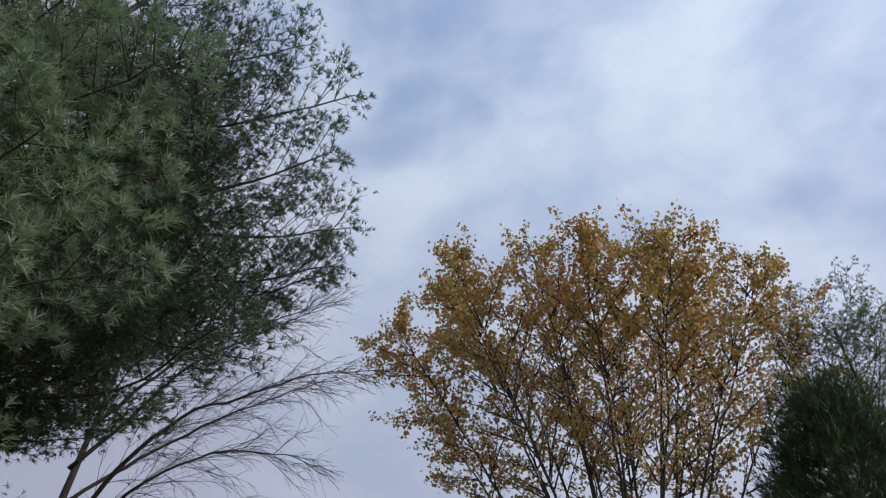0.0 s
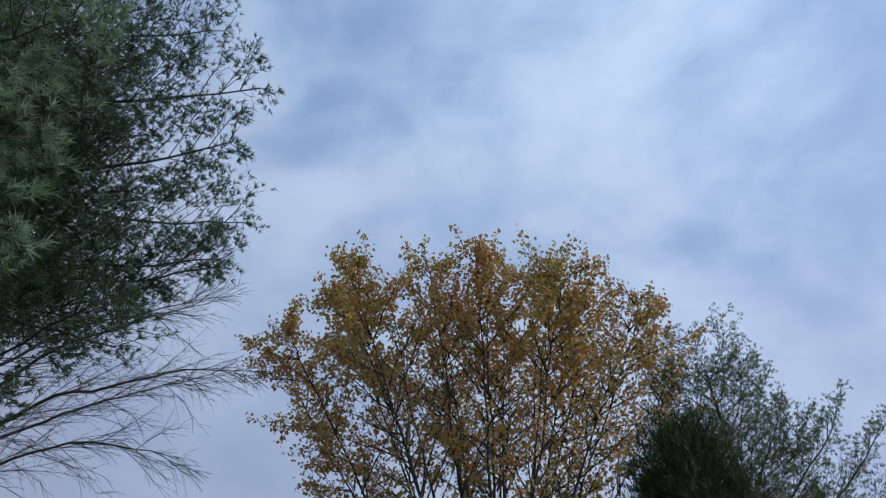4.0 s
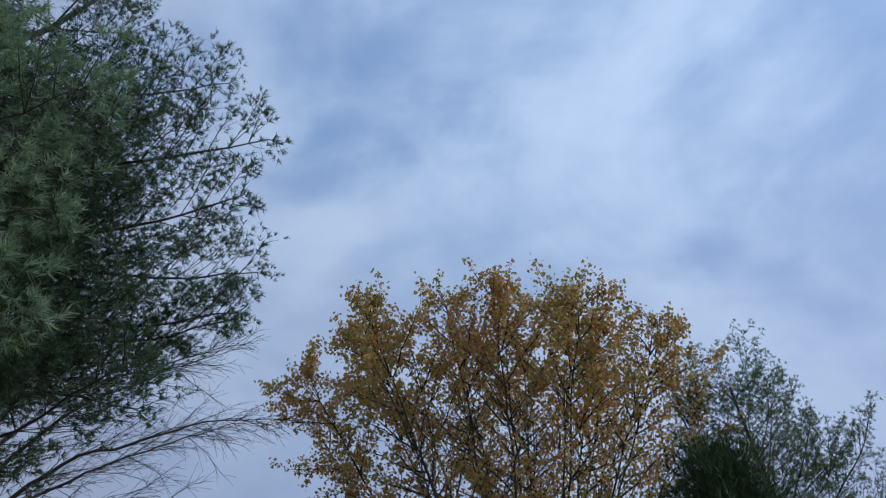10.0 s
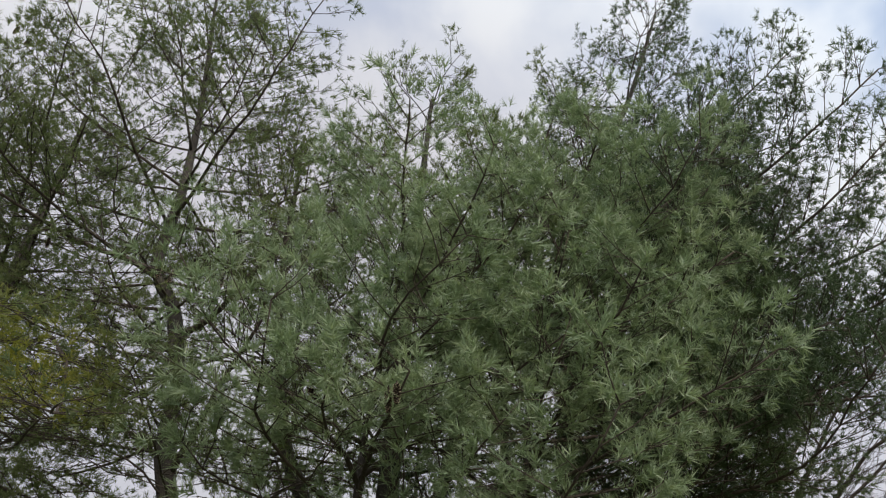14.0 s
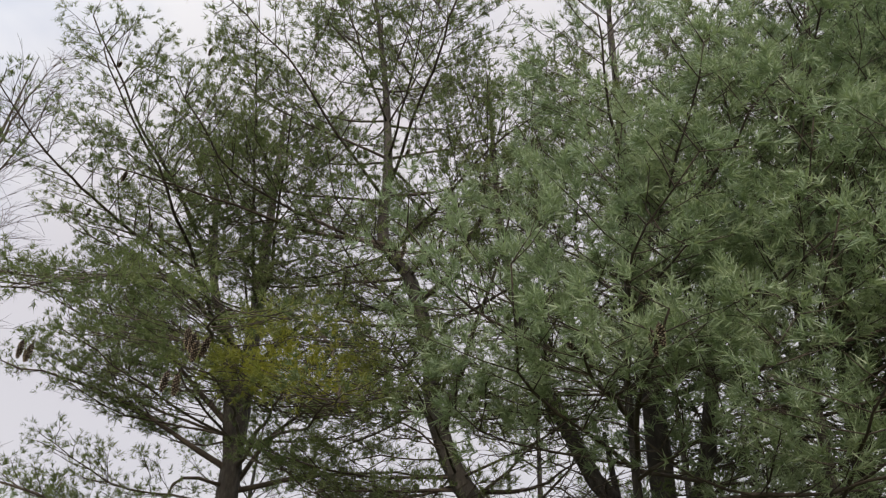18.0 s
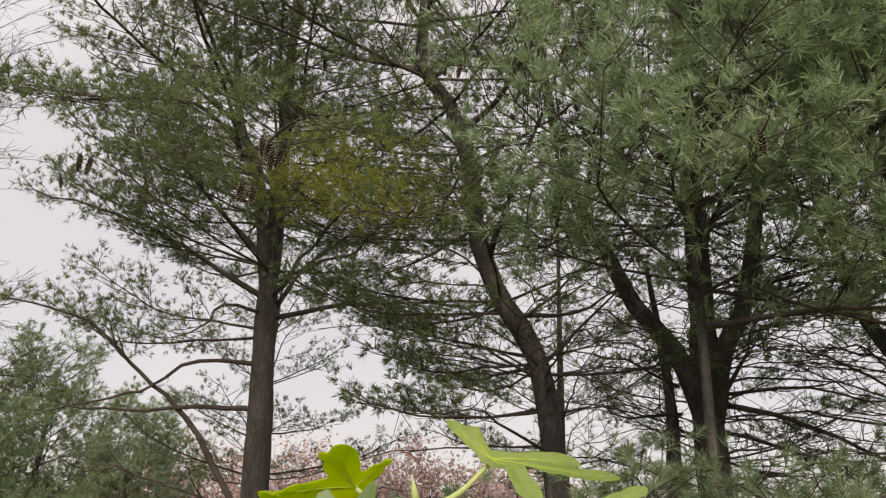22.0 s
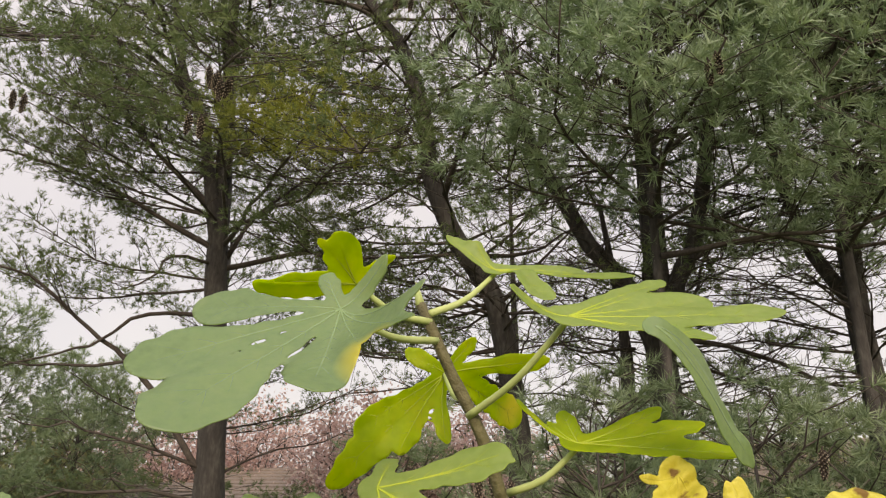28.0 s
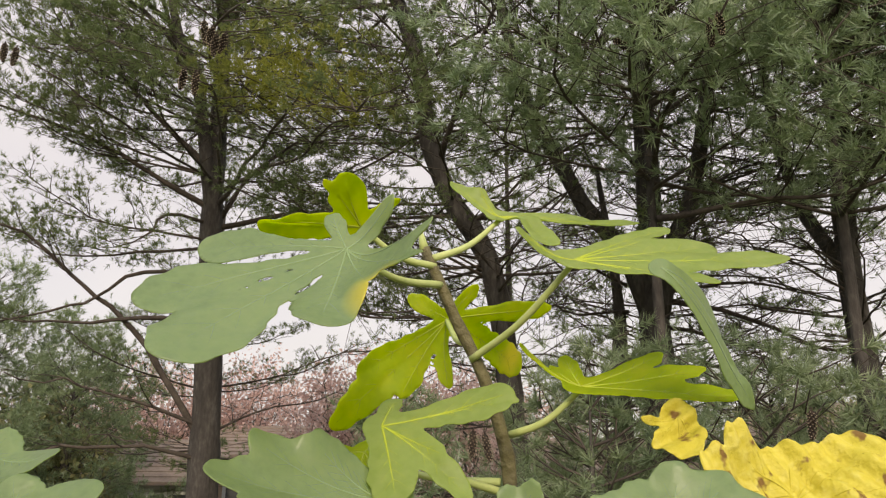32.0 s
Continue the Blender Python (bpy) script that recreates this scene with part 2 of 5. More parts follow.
FIG_VEIN_PALE = surface("fig_leaf_vein_yellow", [(0.3, (0.40, 0.50, 0.05)), (0.7, (0.50, 0.56, 0.07))], 20, 90, 0.5, through_light=0.35)
FIG_PETIOLE = surface("fig_petiole", [(0.3, (0.27, 0.33, 0.12)), (0.7, (0.38, 0.42, 0.18))], 20, 90, 0.5)
FIG_STEM = surface("fig_stem_bark", [(0.3, (0.055, 0.047, 0.026)), (0.55, (0.100, 0.088, 0.044)), (0.8, (0.145, 0.125, 0.07))], 30, 160, 0.7, 0.4, 90)
CONE = surface("pine_cone_scales", [(0.3, (0.014, 0.010, 0.008)), (0.7, (0.045, 0.03, 0.022))], 30, 120, 0.8)
CONE_TIP = surface("pine_cone_resin_tips", [(0.3, (0.24, 0.195, 0.145)), (0.7, (0.42, 0.35, 0.27))], 40, 150, 0.6)
GRASS = surface("autumn_lawn", [(0.3, (0.065, 0.085, 0.030)), (0.55, (0.12, 0.13, 0.048)), (0.75, (0.20, 0.155, 0.08))], 0.6, 30, 0.95, 0.8, 60)
RED_LEAF = surface("faded_red_leaves", [(0.25, (0.32, 0.19, 0.17)), (0.5, (0.49, 0.33, 0.30)), (0.75, (0.62, 0.48, 0.44))], 0.4, 6, 0.6, through_light=0.4, spread=0.3)
SHRUB_LEAF = surface("olive_shrub_leaves", [(0.25, (0.10, 0.12, 0.05)), (0.5, (0.19, 0.20, 0.09)), (0.75, (0.29, 0.26, 0.13))], 0.5, 8, 0.6, through_light=0.4, spread=0.3)


# ---- mesh helpers ----
class Buf:
    """Gathers vertices and faces of one mesh as arrays."""

    def __init__(self):
        self.v, self.f, self.n = [], [], 0

    def add(self, verts, faces):
        verts = np.asarray(verts, dtype=np.float32).reshape(-1, 3)
        faces = np.asarray(faces, dtype=np.int32)
        self.v.append(verts)
        self.f.append(faces + self.n)
        self.n += len(verts)

    def mesh(self, name, smooth=True):
        me = bpy.data.meshes.new(name)
        v = np.concatenate(self.v)
        loops = np.concatenate([f.ravel() for f in self.f])
        sizes = np.concatenate([np.full(len(f), f.shape[1], dtype=np.int32) for f in self.f])
        starts = np.concatenate(([0], np.cumsum(sizes)[:-1])).astype(np.int32)
        me.vertices.add(len(v))
        me.vertices.foreach_set("co", v.ravel())
        me.loops.add(len(loops))
        me.loops.foreach_set("vertex_index", loops)
        me.polygons.add(len(sizes))
        me.polygons.foreach_set("loop_start", starts)
        me.polygons.foreach_set("use_smooth", np.full(len(sizes), smooth, dtype=bool))
        me.update(calc_edges=True)
        return me


def part(name, buf, material, parent=None, label="", smooth=True):
    """Links a Buf or a bmesh as one mesh object under a thing."""
    if isinstance(buf, Buf):
        me = buf.mesh(name, smooth)
    else:
        me = bpy.data.meshes.new(name)
        buf.to_mesh(me)
        buf.free()
        for p in me.polygons:
            p.use_smooth = smooth
    me.materials.append(material)
    ob = new(name, me)
    if parent is not None:
        ob.parent = parent
        if parent.type == "EMPTY":
            ob.matrix_parent_inverse = parent.matrix_basis.inverted()
    if label:
        tagged(ob, label)
    return ob


def thing(name, base, label, category, group="", kind=""):
    e = new(name)
    e.location = base
    e.empty_display_size = 0.2
    return tagged(e, label, category, group, kind)


def unit(a):
    a = np.asarray(a, dtype=float)
    return a / np.maximum(np.linalg.norm(a, axis=-1, keepdims=True), 1e-9)


def smooth_line(pts, step):
    """A Catmull-Rom line through pts with points about step apart."""
    p = np.asarray(pts, dtype=float)
    p = np.vstack([2 * p[0] - p[1], p, 2 * p[-1] - p[-2]])
    out = []
    for i in range(1, len(p) - 2):
        n = max(1, int(round(np.linalg.norm(p[i + 1] - p[i]) / step)))
        for k in range(n):
            u = k / n
            out.append(0.5 * (2 * p[i] + (p[i + 1] - p[i - 1]) * u + (2 * p[i - 1] - 5 * p[i] + 4 * p[i + 1] - p[i + 2]) * u * u
                              + (3 * p[i] - p[i - 1] - 3 * p[i + 1] + p[i + 2]) * u ** 3))
    out.append(p[-2])
    return np.array(out)


def tube(buf, pts, radii, sides=6, rng=None, knobs=0.0):
    pts = np.asarray(pts, dtype=float)
    n = len(pts)
    radii = np.broadcast_to(np.asarray(radii, dtype=float), (n,))
    tan = unit(np.gradient(pts, axis=0))
    ref = np.array([0.0, 0.0, 1.0]) if abs(unit(pts[-1] - pts[0])[2]) < 0.8 else np.array([1.0, 0.0, 0.0])
    a = unit(np.cross(tan, ref))
    b = np.cross(tan, a)
    ang = np.arange(sides) * 2 * np.pi / sides
    r = radii[:, None] * np.ones(sides)
    if rng is not None and knobs:
        r = r * (1 + knobs * rng.standard_normal((n, sides)))
    ring = pts[:, None, :] + r[..., None] * (np.cos(ang)[None, :, None] * a[:, None, :] + np.sin(ang)[None, :, None] * b[:, None, :])
    i, j = np.meshgrid(np.arange(n - 1), np.arange(sides), indexing="ij")
    k = (j + 1) % sides
    faces = np.stack([i * sides + j, i * sides + k, (i + 1) * sides + k, (i + 1) * sides + j], -1).reshape(-1, 4)
    buf.add(ring.reshape(-1, 3), faces)
    if sides < 5:
        return
    for row, flip in ((0, 1), (n - 1, -1)):
        cap = np.arange(sides)[::-flip] + row * sides
        buf.f.append((cap[None, :] + buf.n - n * sides).astype(np.int32))


# ---- pine foliage ----
def tuft_templates(rng, count, needles, spread, length, width, shoot, shoots=1, fan=40):
    """Shoots of needles round +x, each a fan of thin three-cornered needles; shoots: how many spring from one place."""
    out = []
    for _ in range(count):
        verts = []
        for k in range(shoots):
            a, o = rng.random() * 2 * np.pi, np.radians(0 if shoots == 1 else rng.uniform(8, fan))
            ax = np.array([math.cos(o), math.sin(o) * math.cos(a), math.sin(o) * math.sin(a)])
            p1 = unit(np.cross(ax, rng.standard_normal(3)))
            p2 = np.cross(ax, p1)
            reach = 0 if shoots == 1 else rng.uniform(0.02, 0.10)
            s = reach + rng.random(needles) * shoot
            az = (np.arange(needles) + rng.random(needles)) * 2.4
            open_by = np.radians(rng.uniform(spread[0], spread[1], needles))[:, None]
            d = ax * np.cos(open_by) + np.sin(open_by) * (np.outer(np.cos(az), p1) + np.outer(np.sin(az), p2))
            ln = length * rng.uniform(0.75, 1.1, needles)
            base = ax * s[:, None]
            side = unit(np.cross(d, rng.standard_normal((needles, 3)))) * width / 2
            verts.append(np.stack([base - side, base + side, base + d * ln[:, None]], 1).reshape(-1, 3))
        out.append(np.concatenate(verts))
    return out


def foliage(buf, pos, dirs, size, rng, templates):
    """Sets one tuft at each place, turned along its direction."""
    pos, dirs = np.asarray(pos), unit(dirs)
    up = rng.standard_normal(pos.shape)
    y = unit(np.cross(dirs, up))
    z = np.cross(dirs, y)
    which = rng.integers(0, len(templates), len(pos))
    for w, tp in enumerate(templates):
        m = which == w
        if not m.any():
            continue
        basis = np.stack([dirs[m], y[m], z[m]], 1) * size[m][:, None, None]
        v = np.einsum("vk,tkc->tvc", tp, basis) + pos[m][:, None, :]
        buf.add(v.reshape(-1, 3), np.arange(v.shape[0] * v.shape[1]).reshape(-1, 3))


TUFTS = tuft_templates(np.random.default_rng(3), 13, 11, (18, 72), 0.078, 0.0094, 0.055, 2, 50)
TUFTS_BOLD = tuft_templates(np.random.default_rng(8), 13, 11, (18, 72), 0.080, 0.0098, 0.055, 2, 50)
TUFTS_YOUNG = tuft_templates(np.random.default_rng(6), 13, 30, (18, 84), 0.088, 0.0052, 0.045)
TUFTS_NEAR = tuft_templates(np.random.default_rng(4), 13, 15, (16, 70), 0.086, 0.0074, 0.055, 2, 50)


def bough(wood, tufts, line, radius, rng, leafy_from=0.35, fullness=1.0, reach=0.42, droop=0.0, dead=False):
    """A limb with side branches and twigs; appends (place, direction, size) of each shoot to tufts."""
    n = len(line)
    seg = np.linalg.norm(np.diff(line, axis=0), axis=1)
    length = seg.sum()
    cum = np.concatenate([[0], np.cumsum(seg)]) / length
    line = line + np.cumsum(rng.standard_normal((n, 3)), axis=0) * (0.045 if dead else 0.022) * cum[:, None] ** 0.5
    tube(wood, line, radius * 0.62 * (1 - 0.85 * cum ** 0.8) + 0.003, 7 if radius > 0.03 else 5, rng, 0.06)
    s = leafy_from if not dead else 0.15
    side = 1 if rng.random() < 0.5 else -1
    while s < 0.99:
        i = min(int(np.searchsorted(cum, s)), n - 1)
        p = line[i]
        t = unit(line[min(i + 1, n - 1)] - line[max(i - 1, 0)])
        flat = unit(np.cross(t, (0, 0, 1)))
        turn = np.radians(rng.uniform(38, 72))
        d = unit(t * math.cos(turn) + flat * side * math.sin(turn) + np.array([0, 0, rng.uniform(-0.06, 0.22) - droop]))
        side = -side if rng.random() < 0.85 else side
        ln = min(0.22 + reach * length * (1 - s) ** 0.8, 1.7) * rng.uniform(0.6, 1.15)
        k = max(3, int(ln / 0.22) + 1)
        u = np.linspace(0, 1, k)[:, None]
        bend = np.array([0, 0, rng.uniform(0.02, 0.16)]) * ln
        jit = rng.standard_normal((k, 3)) * 0.035 * ln * u
        sub = p + d * ln * u + bend * u ** 2 + jit
        tube(wood, sub, np.linspace(max(radius * 0.3 * (1 - s), 0.006), 0.003, k), 4)
        if dead:
            for _ in range(int(ln / 0.13)):
                q = sub[rng.integers(1, k)]
                e = unit(d + rng.standard_normal(3) * 0.7)
                tube(wood, np.array([q, q + e * rng.uniform(0.1, 0.3), q + e * rng.uniform(0.3, 0.5) + (0, 0, -0.03)]), (0.004, 0.003, 0.0015), 3)
            s += rng.uniform(0.25, 0.55) / length
            continue
        step = 0.088 / fullness
        a = 0.12
        while a < ln:
            f = a / ln
            x = f * (k - 1)
            j = min(int(x), k - 2)
            q = sub[j] + (sub[j + 1] - sub[j]) * (x - j)
            if f > 0.2 or ln < 0.5:
                e = unit(d * 0.9 + rng.standard_normal(3) * (0.62, 0.62, 0.3) + np.array([0, 0, 0.26 - droop]))
                tl = rng.uniform(0.05, 0.24)
                tip = q + e * tl
                if tl > 0.13 and fullness > 0.7:
                    tube(wood, np.array([q, tip]), (0.0035, 0.002), 3)
                sz = rng.uniform(0.8, 1.2)
                tufts.append((tip, unit(e + np.array([0, 0, 0.25])), sz))
            a += step * rng.uniform(0.6, 1.4)
        tufts.append((sub[-1], unit(d + np.array([0, 0, 0.3])), 1.1))
        s += rng.uniform(0.09, 0.19) / length / fullness
    if not dead:
        t = unit(line[-1] - line[-2])
        for _ in range(3):
            tufts.append((line[-1], unit(t + rng.standard_normal(3) * 0.4 + np.array([0, 0, 0.2])), 1.1))


def along(trunk, z):
    """The trunk's place at a height."""
    t = np.asarray(trunk, dtype=float)
    return np.array([np.interp(z, t[:, 2], t[:, 0]), np.interp(z, t[:, 2], t[:, 1]), z])


def pine(label, stems, limbs, crowns, seed, group="row of white pines", needles=None, templates=None, dead_limbs=(), name="white_pine", category="pine tree", fullness=1.0, dead_random=(), tuft_scale=1.0):
    """A white pine. stems: (points, base radius); limbs: (points, radius, leafy_from); crowns: random limbs as
    (stem, from height, to height, spacing, length low, length high, rise low, rise high, azimuth from, azimuth to)."""
    rng = np.random.default_rng(seed)
    base = stems[0][0][0]
    root = thing(name, base, label, category, group)
    lines = []
    for i, (pts, r) in enumerate(stems):
        b = Buf()
        line = smooth_line(pts, 0.3)
        h = np.linspace(0, 1, len(line))
        tube(b, line, r * (1 - 0.85 * h ** 1.1) + (0.06 * r * np.exp(-h * 40) if i == 0 else 0), 12, rng, 0.05)
        part("trunk" if i == 0 else "stem", b, BARK, root)
        lines.append(line)
    tufts = []
    for pts, r, leafy in limbs:
        b = Buf()
        bough(b, tufts, smooth_line(pts, 0.25), r, rng, leafy, fullness)
        part("limb", b, TWIG, root)
    for pts, r in dead_limbs:
        b = Buf()
        bough(b, tufts, smooth_line(pts, 0.25), r, rng, dead=True)
        part("dead_limb", b, TWIG, root)
    for si, z0, z1, gap, l0, l1, e0, e1, a0, a1 in crowns:
        z = z0
        span = a1 - a0
        ring = 5 if span > 300 else (4 if span > 150 else 2)
        while z < z1:
            f = (z - z0) / max(z1 - z0, 0.01)
            spin = rng.uniform(0, span)
            for k in range(ring):
                az = np.radians(a0 + (spin + span * (k + rng.uniform(-0.22, 0.22)) / ring) % span)
                ln = (l0 + (l1 - l0) * f) * rng.uniform(0.62, 1.15)
                el = np.radians(e0 + (e1 - e0) * f + rng.uniform(-8, 8))
                p = along(lines[si], z + rng.uniform(-0.09, 0.09))
                d = np.array([math.cos(az) * math.cos(el), math.sin(az) * math.cos(el), math.sin(el)])
                wob = unit(np.cross(d, (0, 0, 1))) * rng.uniform(-0.14, 0.14) * ln
                pts = [p, p + d * ln * 0.33 + wob * 0.5, p + d * ln * 0.68 + wob + np.array([0, 0, 0.03 * ln]), p + d * ln + np.array([0, 0, 0.14 * ln])]
                b = Buf()
                bough(b, tufts, smooth_line(pts, 0.25), 0.010 * ln + 0.006, rng, 0.22, fullness)
                part("limb", b, TWIG, root)
            z += gap * ring * rng.uniform(0.8, 1.2)
    for si, z0, z1, count, l0, l1, a0, a1 in dead_random:
        for _ in range(count):
            z, az, ln = rng.uniform(z0, z1), np.radians(rng.uniform(a0, a1)), rng.uniform(l0, l1)
            p = along(lines[si], z)
            d = np.array([math.cos(az), math.sin(az), rng.uniform(-0.1, 0.35)])
            b = Buf()
            bough(b, tufts, smooth_line([p, p + d * ln * 0.4, p + d * ln * 0.75 + (0, 0, -0.05 * ln), p + d * ln + (0, 0, -0.16 * ln)], 0.22), 0.0095 * ln, rng, dead=True)
            part("dead_limb", b, TWIG, root)
    b = Buf()
    pos = np.array([t[0] for t in tufts])
    foliage(b, pos, np.array([t[1] for t in tufts]), np.array([t[2] for t in tufts]) * tuft_scale, rng, templates or TUFTS)
    part("needle_crown", b, needles or NEEDLE, root, smooth=False)
    return root


# ---- broadleaved trees ----
def leaf_shape(points):
    """A lobed leaf of unit length in the xy plane as a fan."""
    out = [(0, 0, 0)]
    for a, r, z in points:
        out.append((0.5 + r * math.cos(math.radians(a)), r * math.sin(math.radians(a)), z))
    return np.array(out)


def broadleaf(label, category, base, height, crown_c, crown_r, stems, ends, seed, leaf_mat=None, leaves=0, leaf_size=0.09, bark=None, trunk_r=0.2, fork_z=1.0, thin=0.004, name="maple_tree", low_cut=None, bare_side=None, group="", shell=0.42):
    """A tree grown from the base to points spread through an ellipsoid crown; each end joins the nearest wood."""
    rng = np.random.default_rng(seed)
    base, crown_c, crown_r = np.array(base, dtype=float), np.array(crown_c, dtype=float), np.array(crown_r, dtype=float)
    root = thing(name, base, label, category, group)
    nodes, parent, owner = [base, base + (0, 0, fork_z)], [-1, 0], [0, 0]
    for k in range(stems):
        a = 2 * np.pi * (k + rng.uniform(-0.3, 0.3)) / stems
        rr = math.sqrt(rng.uniform(0.02, 0.9))
        goal = crown_c + 0.88 * crown_r * np.array([math.cos(a * 2.4) * rr, math.sin(a * 2.4) * rr, math.sqrt(1 - rr * rr)])
        prev, n = 1, 9
        for j in range(1, n + 1):
            u = j / n
            q = nodes[1] * (1 - u) + goal * u
            q[:2] = nodes[1][:2] + (goal - nodes[1])[:2] * u ** 1.25
            nodes.append(q + rng.standard_normal(3) * 0.06 * crown_r.mean() * 0.3)
            parent.append(prev)
            owner.append(k + 1)
            prev = len(nodes) - 1
    v = rng.standard_normal((ends, 3))
    v = unit(v) * (rng.random((ends, 1)) ** shell)
    v *= 1 + 0.09 * np.sin(7 * np.arctan2(v[:, 1], v[:, 0]) + 5 * v[:, 2])[:, None]
    goals = crown_c + v * crown_r
    if low_cut is not None:
        reach = np.clip(1 - (crown_c[2] + 1.0 - goals[:, 2]) / (crown_r[2] * 0.95), 0.2, 1)
        goals[:, :2] = crown_c[:2] + (goals[:, :2] - crown_c[:2]) * reach[:, None]
        goals = goals[goals[:, 2] > low_cut]
    order = np.argsort(np.linalg.norm((goals - nodes[1]) * (1, 1, 0.8), axis=1))
    tips = []
    for gi in order:
        g = goals[gi]
        arr = np.array(nodes)
        off = g - arr
        dist = np.linalg.norm(off, axis=1) + 0.55 * np.maximum(0, arr[:, 2] - g[2] + 0.15 * dist_flat(off))
        dist[:1] += 99
        i = int(np.argmin(dist))
        gap = np.linalg.norm(g - nodes[i])
        k = max(1, int(gap / 0.55))
        prev = i
        for j in range(1, k + 1):
            u = j / k
            q = nodes[i] * (1 - u) + g * u + np.array([0, 0, -0.10 * gap * math.sin(math.pi * u)]) + rng.standard_normal(3) * 0.04 * gap
            nodes.append(q)
            parent.append(prev)
            owner.append(owner[i])
            prev = len(nodes) - 1
        tips.append(prev)
    nodes = np.array(nodes)
    count = len(nodes)
    load = np.zeros(count)
    load[tips] = 1
    for i in range(count - 1, 0, -1):
        load[parent[i]] += load[i]
    rad = np.maximum(thin, trunk_r * (load / load[0]) ** 0.46)
    wood = {}
    for i in range(1, count):
        p = parent[i]
        b = wood.setdefault(owner[i], Buf())
        r0 = min(rad[p], rad[i] * 1.5)
        tube(b, np.array([nodes[p], nodes[i]]), (r0, rad[i]), 8 if rad[i] > 0.05 else (5 if rad[i] > 0.015 else 3))
    for k in sorted(wood):
        part("trunk" if k == 0 else "limb", wood[k], bark or GREY_BARK, root)
    if leaves:
        shape = leaf_shape([(0, .55, 0), (34, .30, .05), (62, .58, .10), (125, .42, .03), (180, .5, 0), (235, .42, .03), (298, .58, .10), (326, .30, .05)])
        if leaf_size > 0.1:
            shape = leaf_shape([(0, .55, 0), (70, .40, .08), (180, .5, 0), (290, .40, .08)])
        m = len(shape)
        tips = np.array(tips)
        pick = rng.integers(0, len(tips), leaves)
        back = rng.random(leaves)[:, None]
        a = nodes[tips[pick]]
        p = nodes[np.array(parent)[tips[pick]]]
        pos = a + (p - a) * back * 0.9 + rng.standard_normal((leaves, 3)) * 0.19
        if bare_side is not None:
            keep = rng.random(leaves) > np.clip((pos - crown_c) @ np.array(bare_side[:3]) / bare_side[3], 0, 0.85)
            pos = pos[keep]
        cnt = len(pos)
        x = unit(rng.standard_normal((cnt, 3)) + (0, 0, -0.6))
        y = unit(np.cross(x, rng.standard_normal((cnt, 3))))
        z = np.cross(x, y)
        sz = leaf_size * rng.uniform(0.7, 1.25, cnt)
        basis = np.stack([x, y, z], 1) * sz[:, None, None]
        vv = np.einsum("vk,tkc->tvc", shape, basis) + pos[:, None, :]
        fan = np.array([[0, 1 + j, 1 + (j + 1) % (m - 1)] for j in range(m - 1)])
        ff = (fan[None] + (np.arange(cnt) * m)[:, None, None]).reshape(-1, 3)
        b = Buf()
        b.add(vv.reshape(-1, 3), ff)
        part("leaf_crown", b, leaf_mat, root, smooth=False)
    return root


def dist_flat(off):
    return np.linalg.norm(off[:, :2], axis=1)


# ---- ground ----
def ground_height(x, y):
    far = max(0.0, math.hypot(x, y) - 12)
    return -0.07 * min(far, 24.0)


def build_ground():
    b = Buf()
    radii = [0, 1, 2, 3, 4.5, 6, 8, 10, 13, 17, 22, 28, 36, 50, 80, 150, 400, 1500, 4000]
    sides = 48
    v = []
    for r in radii:
        for k in range(sides):
            a = 2 * math.pi * k / sides
            x, y = r * math.cos(a), r * math.sin(a)
            z = ground_height(x, y) + (0.05 * noise.noise((x * 0.3, y * 0.3, 0)) if r < 100 else 0)
            v.append((x, y, z))
    f = []
    for i in range(len(radii) - 1):
        for k in range(sides):
            j = (k + 1) % sides
            f.append((i * sides + k, (i + 1) * sides + k, (i + 1) * sides + j, i * sides + j))
    b.add(v, f)
    ob = part("ground", b, GRASS)
    tagged(ob, "autumn lawn with thinning brown-green grass", "ground", kind="structure")


build_ground()

